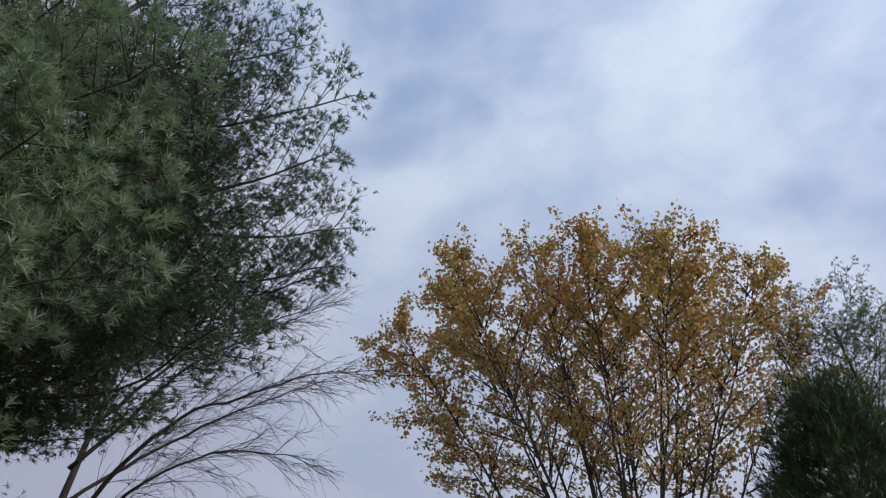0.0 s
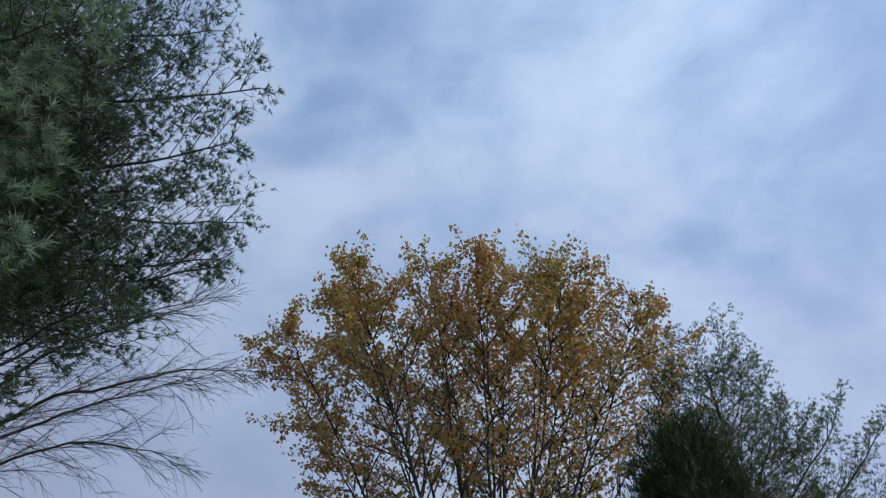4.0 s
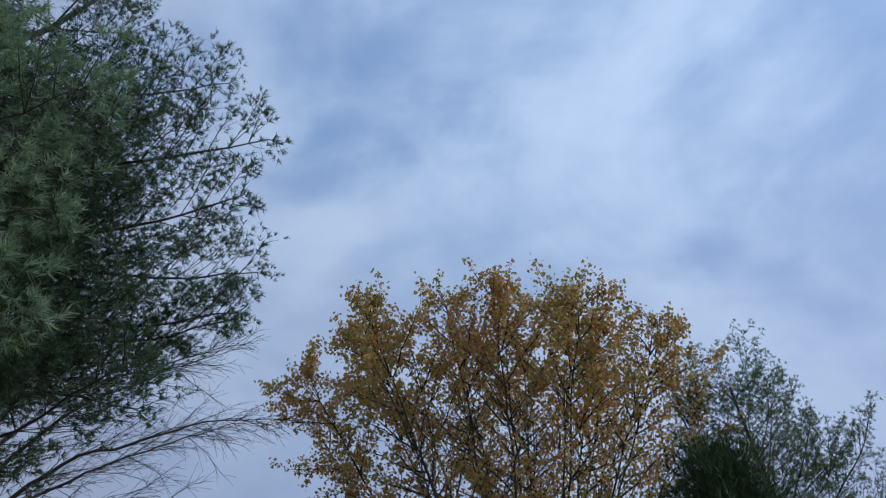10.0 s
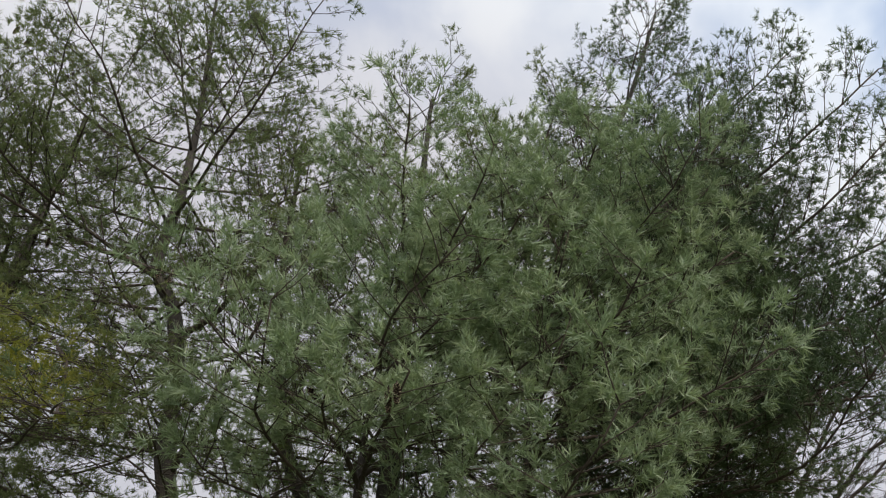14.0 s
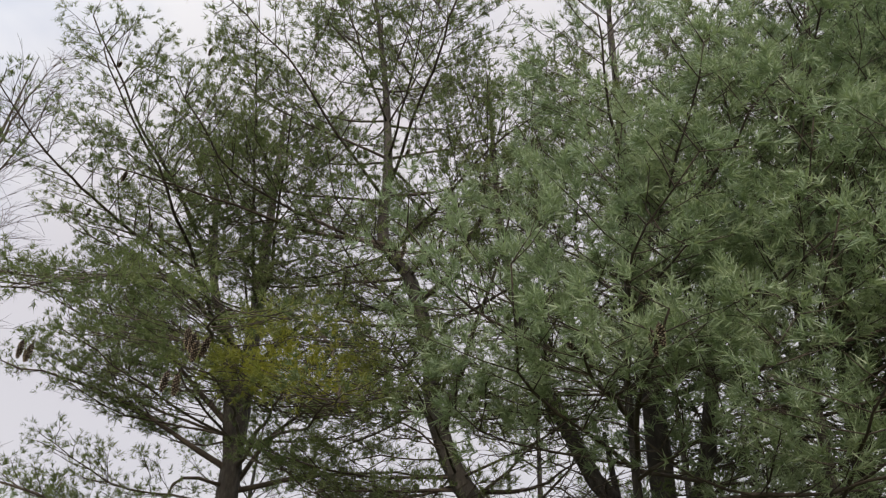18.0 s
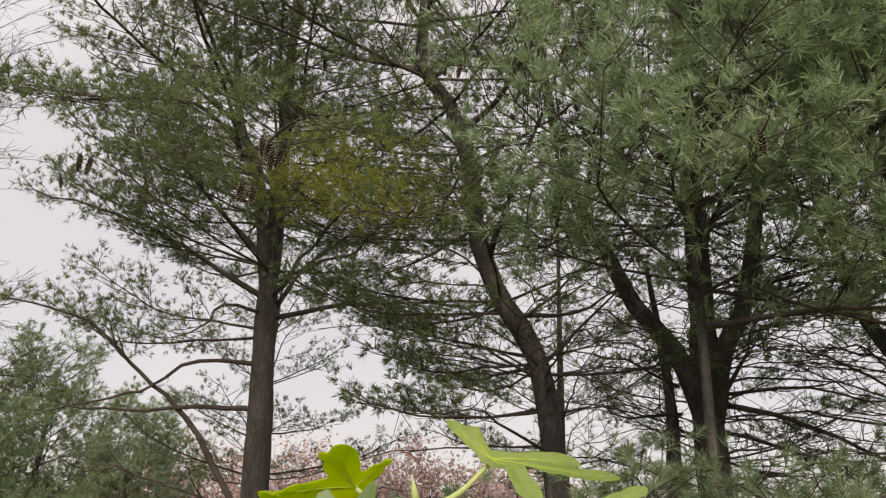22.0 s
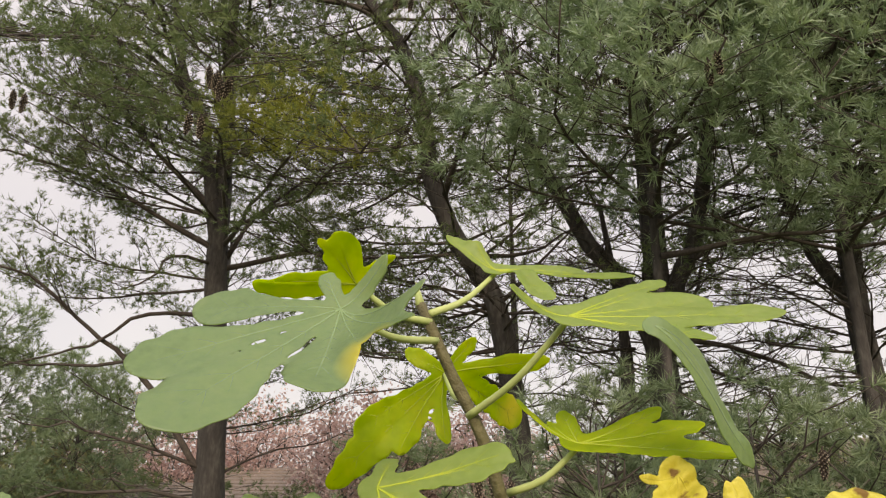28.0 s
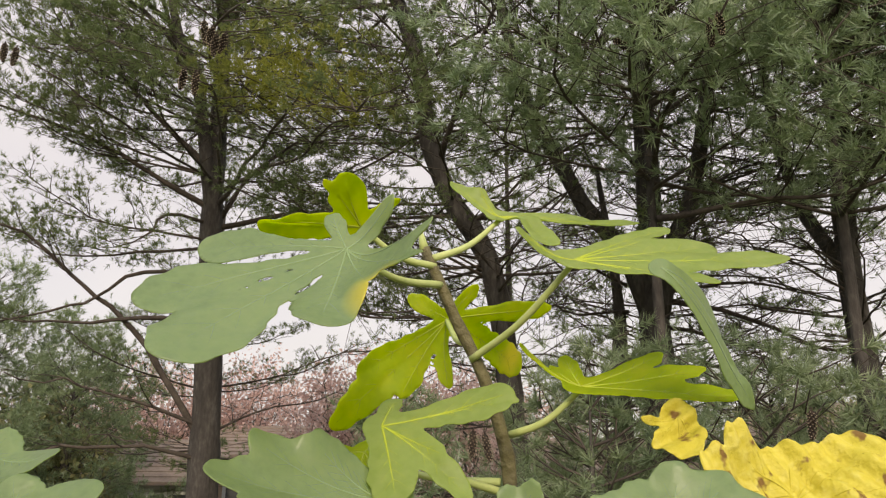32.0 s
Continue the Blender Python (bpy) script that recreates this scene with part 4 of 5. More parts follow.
def bare_tree(label, trunk, r, limbs, seed, name="bare_tree"):
    """A leafless tree: limbs that fan out into long thin twigs, twice divided."""
    rng = np.random.default_rng(seed)
    root = thing(name, trunk[0], label, "tree")
    b = Buf()
    line = smooth_line(trunk, 0.4)
    tube(b, line, np.linspace(r, 0.008, len(line)), 9, rng, 0.04)
    part("trunk", b, TWIG, root)
    for pts, lr in limbs:
        b = Buf()
        line = smooth_line(pts, 0.25)
        n = len(line)
        line = line + np.cumsum(rng.standard_normal((n, 3)), axis=0) * 0.02
        tube(b, line, np.linspace(lr, 0.006, n), 6, rng, 0.05)
        for i in range(n // 4, n):
            t = unit(line[min(i + 1, n - 1)] - line[i - 1])
            for _ in range(2):
                d = unit(t + rng.standard_normal(3) * 0.42)
                ln = (0.6 + 1.5 * (1 - i / n)) * rng.uniform(0.6, 1.2)
                k = 6
                u = np.linspace(0, 1, k)[:, None]
                sub = line[i] + d * ln * u + np.array([0, 0, rng.uniform(-0.30, 0.08)]) * ln * u ** 2 + rng.standard_normal((k, 3)) * 0.015 * u
                tube(b, sub, np.linspace(0.007, 0.003, k), 3)
                for j in range(1, k):
                    for _ in range(2):
                        e = unit(d + rng.standard_normal(3) * 0.4 + np.array([0, 0, -0.08]))
                        tl = rng.uniform(0.25, 0.6) * (1.1 - 0.1 * j)
                        q = sub[j]
                        tube(b, np.array([q, q + e * tl * 0.5, q + e * tl + (0, 0, -0.08 * tl)]), (0.0035, 0.003, 0.002), 3)
        part("limb", b, TWIG, root)
    return root


bare_tree("leafless tree with fine drooping twigs behind the pines", [(-6.8, 12.2, -0.1), (-6.6, 12.2, 4.0), (-6.0, 12.2, 8.0), (-5.6, 12.2, 10.5)], 0.13,
          [([(-6.6, 12.2, 5.2), (-4.6, 11.7, 6.9), (-3.4, 11.8, 7.4), (-2.3, 12.1, 7.9), (-1.3, 12.3, 8.0)], 0.05),
           ([(-6.3, 12.2, 6.6), (-4.6, 12.0, 8.2), (-3.3, 12.1, 8.9), (-2.2, 12.2, 9.4)], 0.04),
           ([(-6.6, 12.2, 4.8), (-4.8, 11.8, 6.0), (-3.6, 11.9, 6.5), (-2.4, 12.1, 6.4)], 0.04),
           ([(-6.2, 12.2, 7.2), (-4.8, 12.6, 9.0), (-3.4, 12.8, 9.8), (-2.4, 12.9, 10.2)], 0.04),
           ([(-6.4, 12.2, 6.0), (-4.9, 12.8, 7.4), (-3.4, 13.2, 8.2), (-2.2, 13.5, 8.8)], 0.04)], 22)
bare_tree("leafless tree with pale twigs at the lawn's far side", [(-14.0, -5.4, -0.1), (-13.8, -5.2, 5.0), (-13.4, -5.0, 10.0), (-13.2, -4.9, 14.0)], 0.15,
          [([(-13.8, -5.2, 4.0), (-13.6, -4.4, 5.0), (-13.4, -3.4, 5.4)], 0.04), ([(-13.7, -5.2, 6.0), (-13.3, -4.6, 8.0), (-12.9, -4.2, 9.6)], 0.04),
           ([(-13.5, -5.1, 8.5), (-13.0, -4.6, 10.5), (-12.6, -4.2, 12.0)], 0.04), ([(-13.4, -5.0, 10), (-12.9, -4.7, 12), (-12.6, -4.4, 13.6)], 0.04),
           ([(-13.8, -5.2, 3.0), (-13.7, -4.2, 3.8), (-13.5, -3.0, 4.4)], 0.04)], 23)
pine("white pine with long upswept limbs beside the maple",
     [([(9.9, 16.8, -0.1), (9.7, 16.7, 5), (9.4, 16.6, 11.0)], 0.15)],
     [([(9.8, 16.7, 6.0), (10.7, 15.9, 7.0), (11.5, 15.3, 7.9), (12.3, 14.9, 8.9)], 0.06, 0.3), ([(9.8, 16.7, 6.8), (10.5, 15.9, 7.8), (11.2, 15.3, 8.6), (11.7, 15.0, 9.4)], 0.05, 0.3),
      ([(9.8, 16.7, 5.2), (10.7, 15.7, 5.9), (11.6, 15.0, 6.8), (12.4, 14.3, 7.6)], 0.06, 0.3), ([(9.7, 16.7, 7.6), (10.1, 16.0, 8.6), (10.5, 15.5, 9.6)], 0.05, 0.3)],
     [(0, 4.5, 10.9, 0.085, 3.3, 1.3, 14, 45, 0, 360)], 24, group="", fullness=1.35, tuft_scale=0.95)


def cedar():
    rng = np.random.default_rng(5)
    base = np.array((5.2, 10.3, -0.1))
    root = thing("cedar_tree", base, "dense dark green cedar with a rounded tip", "tree")
    b = Buf()
    tube(b, np.array([base, base + (0, 0, 3), base + (0, 0, 6.0)]), (0.14, 0.1, 0.02), 8)
    part("trunk", b, TWIG, root)
    clumps, per = 330, 44
    n = clumps * per
    h = np.repeat(rng.random(clumps) ** 0.8, per)
    a = np.repeat(rng.random(clumps) * 2 * np.pi, per)
    out = np.repeat(rng.uniform(0.62, 1.12, clumps), per)
    r = 1.95 * np.clip(1 - (h * 0.98) ** 1.4, 0, 1) ** 0.8 * out + 0.06
    spread = np.concatenate([rng.standard_normal((n, 2)) * 0.13, rng.standard_normal((n, 1)) * 0.24], 1)
    pos = base + np.stack([r * np.cos(a), r * np.sin(a), 0.4 + 5.7 * h + 0.35 * (out - 0.8)], -1) + spread
    d = np.stack([np.cos(a), np.sin(a), np.full(n, 1.5)], -1) + rng.standard_normal((n, 3)) * 0.35
    b = Buf()
    foliage(b, pos, d, rng.uniform(0.8, 1.4, n), rng, tuft_templates(rng, 5, 7, (5, 50), 0.13, 0.011, 0.08))
    part("spray_crown", b, CEDAR, root, smooth=False)


cedar()


# ---- far side: hedge pines, faded shrubs, houses ----
for bx, by, h, ln, sd in [(-20.4, -3.2, 6.3, 2.6, 41), (-19.0, -1.2, 4.2, 1.9, 42), (-22.5, -6.5, 6.5, 2.6, 43), (-19.5, 12.5, 4.4, 2.0, 44), (-17.5, -4.2, 4.6, 2.2, 46), (-17.0, -2.4, 2.9, 1.7, 47), (-23.0, -1.0, 6.0, 2.6, 48)]:
    g = ground_height(bx, by)
    pine("broad bushy pine with olive-green needles across the lawn", [([(bx, by, g), (bx, by, g + h * 0.5), (bx + 0.1, by, g + h)], 0.14)], [],
         [(0, g + 0.5, g + h - 0.2, 0.11, ln, ln * 0.45, 5, 50, 0, 360)], sd, group="pines across the lawn", fullness=0.85, name="bushy_pine", tuft_scale=1.8, needles=NEEDLE_YOUNG)
RED_WORDS, OLIVE_WORDS = "small tree in faded dusty-red autumn leaf", "rounded shrub in olive leaf"
for bx, by, h, r, mat, sd, what in [(-31, 2.9, 7.0, 3.0, RED_LEAF, 51, RED_WORDS), (-31, 7.0, 7.4, 3.0, RED_LEAF, 52, RED_WORDS), (-30, 11.5, 7.4, 3.2, RED_LEAF, 53, RED_WORDS), (-31.0, -0.8, 6.6, 2.6, RED_LEAF, 54, RED_WORDS),
                                    (-27.0, 15.0, 6.6, 3.0, RED_LEAF, 59, RED_WORDS), (-28.5, 4.4, 7.4, 2.4, RED_LEAF, 61, RED_WORDS), (-20.6, 5.8, 5.8, 2.0, RED_LEAF, 62, RED_WORDS), (-20.2, 8.6, 5.6, 2.0, RED_LEAF, 63, RED_WORDS),
                                    (-28.5, 0.9, 7.0, 2.4, RED_LEAF, 64, RED_WORDS), (-19.4, -1.9, 3.9, 1.8, SHRUB_LEAF, 65, OLIVE_WORDS), (-20.0, -4.4, 4.6, 2.0, SHRUB_LEAF, 67, OLIVE_WORDS), (-21.0, 17.5, 5.5, 3.0, SHRUB_LEAF, 56, OLIVE_WORDS),
                                    (-26.5, -5.0, 6.4, 3.0, SHRUB_LEAF, 57, OLIVE_WORDS), (-16.0, 19.0, 5.6, 2.8, SHRUB_LEAF, 58, OLIVE_WORDS)]:
    g = ground_height(bx, by)
    broadleaf(what, "small tree", (bx, by, g), h, (bx, by, g + h * (0.66 if mat is RED_LEAF else 0.58)), (r, r, h * (0.36 if mat is RED_LEAF else 0.46)), 6, 520, sd, mat, 6500, 0.11, trunk_r=0.09, fork_z=0.5, thin=0.006, name="small_tree", group="far small trees")


# far tree line, with distance haze painted by its pale bark
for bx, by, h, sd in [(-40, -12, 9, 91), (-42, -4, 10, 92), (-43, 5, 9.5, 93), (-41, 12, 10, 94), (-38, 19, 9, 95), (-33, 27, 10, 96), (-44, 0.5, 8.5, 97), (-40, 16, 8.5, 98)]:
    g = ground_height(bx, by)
    broadleaf("leafless tree in the far tree line, grey-pink with painted haze", "tree", (bx, by, g), h, (bx, by, g + h * 0.62), (3.6, 3.6, h * 0.4), 7, 520, sd, None, 0, bark=HAZE_BARK, trunk_r=0.16, fork_z=1.2, thin=0.013, name="far_tree", group="far tree line")


def box(buf, lo, hi):
    (x0, y0, z0), (x1, y1, z1) = lo, hi
    v = [(x, y, z) for x in (x0, x1) for y in (y0, y1) for z in (z0, z1)]
    buf.add(v, [(0, 1, 3, 2), (4, 6, 7, 5), (0, 4, 5, 1), (2, 3, 7, 6), (0, 2, 6, 4), (1, 5, 7, 3)])


SIDING = surface("house_siding", [(0.3, (0.50, 0.50, 0.52)), (0.7, (0.66, 0.66, 0.68))], 1.5, 20, 0.7)
TAN_WALL = surface("tan_house_wall", [(0.3, (0.46, 0.33, 0.25)), (0.7, (0.60, 0.46, 0.37))], 1.5, 20, 0.8)
SHINGLE = surface("brown_shingles", [(0.3, (0.13, 0.10, 0.085)), (0.7, (0.26, 0.20, 0.165))], 1.5, 14, 0.9)
WHITE_TRIM = surface("white_trim_paint", [(0.3, (0.70, 0.70, 0.72)), (0.7, (0.82, 0.82, 0.83))], 3, 20, 0.5)
PANE = surface("dark_window_pane", [(0.3, (0.03, 0.04, 0.05)), (0.7, (0.06, 0.07, 0.09))], 3, 20, 0.12, gloss=0.7)


def house(label, x, y, width, depth, eave, ridge, turn, wall, bays):
    """A low house whose front faces +x before it is turned; bays: window places along the front."""
    g = ground_height(x, y)
    root = thing("house", (0, 0, 0), label, "house", "houses across the lawn")
    b = Buf()
    courses = max(6, int((eave - g) / 0.22))
    step = (eave - g) / courses
    edges = [-width / 2]
    for c in bays:
        edges += [c - 0.55, c + 0.55]
    edges.append(width / 2)
    sill, head = eave - 1.55, eave - 0.25
    for k in range(courses):
        z0, z1 = g + k * step, g + (k + 1) * step - 0.012
        spans = [(edges[i], edges[i + 1]) for i in range(0, len(edges), 2)] if z1 > sill and z0 < head else [(-width / 2, width / 2)]
        for y0, y1 in spans:
            box(b, (-0.14, y0, z0), (0.0 + 0.01 * (k % 2), y1, z1))
        box(b, (-depth, -width / 2, z0), (-0.15, -width / 2 + 0.14, z1))
        box(b, (-depth, width / 2 - 0.14, z0), (-0.15, width / 2, z1))
    box(b, (-depth, -width / 2 + 0.15, g), (-depth + 0.14, width / 2 - 0.15, eave))
    part("wall", b, wall, root, smooth=False)
    n = 9
    for k in range(n):
        u0, u1 = k / n, (k + 1) / n
        for s in (1, -1):
            xa, xb = -depth / 2 + s * (depth / 2 + 0.4) * (1 - u0), -depth / 2 + s * (depth / 2 + 0.4) * (1 - u1)
            za, zb = eave + (ridge - eave) * u0 - 0.1, eave + (ridge - eave) * u1 - 0.1
            b = Buf()
            v = [(xa, -width / 2 - 0.4, za), (xa, width / 2 + 0.4, za), (xb, width / 2 + 0.4, zb), (xb, -width / 2 - 0.4, zb)]
            v += [(p[0], p[1], p[2] + (0.10 if i < 2 else 0.07)) for i, p in enumerate(v)]
            b.add(v, [(3, 2, 1, 0), (4, 5, 6, 7), (0, 1, 5, 4), (1, 2, 6, 5), (2, 3, 7, 6), (3, 0, 4, 7)])
            part("roof_course", b, SHINGLE, root, smooth=False)
    for c in bays:
        b = Buf()
        for lo, hi in (((-0.1, c - 0.55, sill), (0.03, c - 0.45, head)), ((-0.1, c + 0.45, sill), (0.03, c + 0.55, head)), ((-0.1, c - 0.45, sill), (0.04, c + 0.45, sill + 0.09)),
                       ((-0.1, c - 0.45, head - 0.09), (0.03, c + 0.45, head)), ((-0.08, c - 0.03, sill + 0.09), (0.01, c + 0.03, head - 0.09)), ((-0.08, c - 0.45, (sill + head) / 2 - 0.03), (0.01, c - 0.03, (sill + head) / 2 + 0.03)),
                       ((-0.08, c + 0.03, (sill + head) / 2 - 0.03), (0.01, c + 0.45, (sill + head) / 2 + 0.03))):
            box(b, lo, hi)
        win = part("window", b, WHITE_TRIM, root, smooth=False)
        b = Buf()
        box(b, (-0.07, c - 0.45, sill + 0.09), (-0.05, c + 0.45, head - 0.09))
        part("pane", b, PANE, win, smooth=False)
    root.matrix_world = pose(x, y, 0, 0, 0, turn)
    return root


house("low house with pale siding and white-framed windows", -23.5, -0.6, 6.4, 5.0, 1.7, 3.0, -3, SIDING, [-2.5, -1.2, 0.2, 1.4, 2.5])
house("low tan house with a brown shingled roof", -24.5, 5.6, 6.0, 5.0, 2.5, 3.6, -14, TAN_WALL, [-2.1, -0.7, 0.8, 2.2])
house("low tan house with a brown shingled roof", -20.5, 13.6, 7.0, 6.0, 1.5, 3.2, -34, TAN_WALL, [-2.6, -0.8, 0.9, 2.6])
house("grey-sided house beyond the young pines", -14.5, 19.5, 9.0, 7.0, 2.4, 4.2, -52, SIDING, [-3.0, 0.2, 3.0])


# ---- pine cones ----
def cone_parts(length, seed):
    rng = np.random.default_rng(seed)
    body, tips = Buf(), Buf()
    tube(body, np.array([(0, 0, 0.02), (0, 0, -length * 0.5), (0, 0, -length)]), (0.004, 0.011, 0.004), 6)
    n = 64
    for k in range(n):
        u = (k + 0.5) / n
        a = k * 2.39996
        z = -length * (0.03 + 0.95 * u)
        r = 0.024 * math.sin(math.pi * min(0.97, 0.16 + 0.8 * u)) ** 0.6 * rng.uniform(0.9, 1.1)
        c, s = math.cos(a), math.sin(a)
        side = np.array([-s, c, 0]) * 0.0095
        root = np.array([c * 0.006, s * 0.006, z + 0.008])
        tip = np.array([c * r, s * r, z - 0.006])
        up = np.array([0, 0, 0.0035])
        v = [root - side * 0.4, root + side * 0.4, tip + side, tip - side]
        body.add(v + [p + up for p in v], [(3, 2, 1, 0), (4, 5, 6, 7), (1, 2, 6, 5), (0, 4, 7, 3)])
        out = np.array([c, s, -0.3]) * 0.004
        v = [tip - side * 0.24, tip + side * 0.24, tip + side * 0.13 + out, tip - side * 0.13 + out]
        tips.add(v + [p + up * 1.25 for p in v], [(3, 2, 1, 0), (4, 5, 6, 7), (0, 1, 5, 4), (1, 2, 6, 5), (2, 3, 7, 6), (3, 0, 4, 7)])
    root = thing("pine_cone", (0, 0, 0), "long open brown pine cone with pale resin-tipped scales", "pine cone", "hanging pine cones")
    part("cone_body", body, CONE, root, smooth=False)
    part("resin_crust", tips, CONE_TIP, root, smooth=False)
    return root


first_cone = cone_parts(0.155, 61)
CONES = [(-5.07, -0.38, 4.42, 8), (-5.06, -0.33, 4.38, -6), (-5.02, -0.30, 4.31, 4), (-5.16, -0.23, 4.42, 10), (-5.30, -0.45, 4.17, 6), (-5.26, -0.38, 4.15, -8), (-6.41, -1.66, 4.70, 3), (-6.40, -1.58, 4.68, -3),
         (-3.45, 2.29, 4.16, 25), (-3.42, 2.33, 4.20, -5), (-3.97, 2.0, 4.26, -40), (-3.53, 2.76, 1.94, 8), (-3.3, 3.2, 2.2, 5), (-4.63, 1.30, 1.86, -6), (-4.60, 1.36, 1.84, 9), (-4.55, 1.46, 1.82, 5),
         (-8.0, 0.4, 7.4, 10), (-8.1, -0.4, 7.8, -9), (-6.9, 1.6, 8.3, 12), (-6.0, 2.2, 7.1, 0), (-5.5, 3.3, 8.3, 9), (-7.6, -0.9, 8.9, 4), (-7.9, -1.6, 7.7, -7), (-4.4, 3.4, 5.4, 15),
         (-9.17, -2.41, 10.63, -9), (-8.22, -1.12, 10.46, 6), (-8.22, -0.92, 10.36, 12), (-8.75, 0.21, 9.10, -4), (-6.11, 1.27, 6.25, 8), (-5.98, 1.39, 6.20, -9), (-5.77, 1.68, 6.19, 6), (-5.72, 1.76, 6.21, 12), (-9.23, -0.55, 8.09, -4), (-9.49, -1.34, 8.10, 8), (-9.99, -2.40, 6.14, -9), (-9.86, -2.24, 8.36, 6), (-7.32, 0.25, 10.36, 12)]
for k, (cx, cy, cz, lean) in enumerate(CONES):
    m = pose(cx, cy, cz, lean, lean * 0.6, 47 * k)
    if k == 0:
        first_cone.matrix_world = m
    else:
        copy_thing(first_cone, m)

# ---- the fig in front ----
def fig_leaf(root, where, tips, kind, seed, node, face=None):
    """A lobed leaf spread round its petiole's end; tips: (where the lobe ends, half width at the neck, half width at the broad part)."""
    rng = np.random.default_rng(seed)
    where = np.array(where)
    out = np.array([t[0] for t in tips]) - where
    n = unit(np.linalg.svd(out)[2][2] if face is None else np.array(face))
    n = n if n @ (0.5, -0.2, 0.8) > 0 else -n
    x = unit(out[0] - n * (out[0] @ n))
    y = np.cross(n, x)
    rise = out @ n
    flat_out = np.stack([out @ x, out @ y], -1)
    reach = np.linalg.norm(flat_out, axis=1)
    aims = flat_out / reach[:, None]
    big = reach.max()
    spines, widths = [], []
    for (_, neck, wide), ln, u in zip(tips, reach, aims):
        s = np.linspace(0, 1, 36)[:, None]
        v = np.array([-u[1], u[0]]) * rng.uniform(-0.07, 0.07)
        spines.append((u * s + v * s * (1 - s)) * (ln - 0.5 * wide))
        widths.append(np.interp(s[:, 0], [0, 0.3, 0.55, 0.78, 0.92, 1], [neck, neck * 0.85, neck * 0.76 + wide * 0.24, wide, wide * 0.86, wide * 0.5]))
    phase = rng.uniform(0, 6.28, 4)

    def field(p):
        """Distance inside the margin, and distance from the nearest rib."""
        total, rib = 0, np.full(len(p), 9.0)
        for sp, w in zip(spines, widths):
            d = np.linalg.norm(p[:, None, :] - sp[None], axis=2)
            total = total + np.exp(np.clip((w[None] - d).max(axis=1), -0.05, 0.05) / 0.0012)
            rib = np.minimum(rib, d.min(axis=1))
        f = 0.0012 * np.log(total)
        th = np.arctan2(p[:, 1], p[:, 0])
        r = np.linalg.norm(p, axis=1)
        return f + 0.0010 * np.sin(th * 19 + r * 260 + phase[0]) * np.clip(r / 0.05, 0, 1), rib

    wave = 0.10 if kind == "yy" else 0.03

    def lift(p, rib):
        q = np.linalg.norm(p, axis=1) / big
        t = np.arctan2(p[:, 1], p[:, 0])
        h = wave * big * np.sin(2 * t + phase[1]) * q ** 1.5 + 0.5 * wave * big * np.sin(5 * t + phase[2]) * q ** 2
        near = np.stack([np.linalg.norm(p[:, None, :] - sp[None], axis=2).min(axis=1) for sp in spines], -1)
        share = np.exp(-near / 0.009) + 1e-9
        bow = rise * np.clip((p @ aims.T) / reach, 0, 1.1) ** 1.5
        h = h + (share * bow).sum(axis=1) / share.sum(axis=1)
        h = h + 0.16 * np.minimum(rib, 0.02) - 5.0 * np.minimum(rib, 0.02) ** 2 + 0.006 * big * np.sin(t * 13 + 90 * q * big + phase[3]) * q ** 2
        if kind == "yy":
            h = h + 0.004 * np.sin(p[:, 0] * 120 + phase[0]) * np.sin(p[:, 1] * 95 + phase[1]) + 0.003 * np.sin(p[:, 0] * 260 + p[:, 1] * 210)
        return where + np.outer(p[:, 0], x) + np.outer(p[:, 1], y) + np.outer(h, n)

    ends = np.concatenate([sp[-1:] for sp in spines] + [np.zeros((1, 2))])
    pad = max(widths[k].max() for k in range(len(widths))) + 0.006
    lo, hi = ends.min(axis=0) - pad, ends.max(axis=0) + pad
    step = max((hi - lo).max() / 76, 0.0018)
    nx, ny = int((hi[0] - lo[0]) / step) + 2, int((hi[1] - lo[1]) / step) + 2
    gx, gy = np.meshgrid(lo[0] + step * np.arange(nx), lo[1] + step * np.arange(ny), indexing="ij")
    grid = np.stack([gx.ravel(), gy.ravel()], -1)
    val = field(grid)[0]
    flat, faces, made = [], [], {}

    def corner(i, j=None):
        key = (i, j) if j is None or i < j else (j, i)
        if key not in made:
            made[key] = len(flat)
            flat.append(grid[i] if j is None else grid[i] + (grid[j] - grid[i]) * (val[i] / (val[i] - val[j])))
        return made[key]

    live = val.reshape(nx, ny) > 0
    for i in range(nx - 1):
        for j in range(ny - 1):
            if not live[i:i + 2, j:j + 2].any():
                continue
            q = (i * ny + j, (i + 1) * ny + j, (i + 1) * ny + j + 1, i * ny + j + 1)
            ring = []
            for k in range(4):
                a, c = q[k], q[(k + 1) % 4]
                if val[a] > 0:
                    ring.append(corner(a))
                if (val[a] > 0) != (val[c] > 0):
                    ring.append(corner(a, c))
            faces += [(ring[0], ring[k], ring[k + 1]) for k in range(1, len(ring) - 1)]
    flat = np.array(flat)
    b = Buf()
    b.add(lift(flat, field(flat)[1]), faces)
    mat, note = {"g": (FIG_GREEN, "grey-green lobed fig leaf"), "y": (FIG_BRIGHT, "bright yellow-green lobed fig leaf"), "l": (FIG_LIGHT, "light green lobed fig leaf"), "yy": (FIG_YELLOW, "yellow fig leaf with brown specks")}[kind]
    leaf = part("leaf", b, mat, root, note)
    mod = leaf.modifiers.new("thickness", "SOLIDIFY")
    mod.thickness, mod.offset = 0.0007, 0
    if kind == "g":
        leaf.data.materials.append(FIG_BRIGHT)
        mod.material_offset = 1
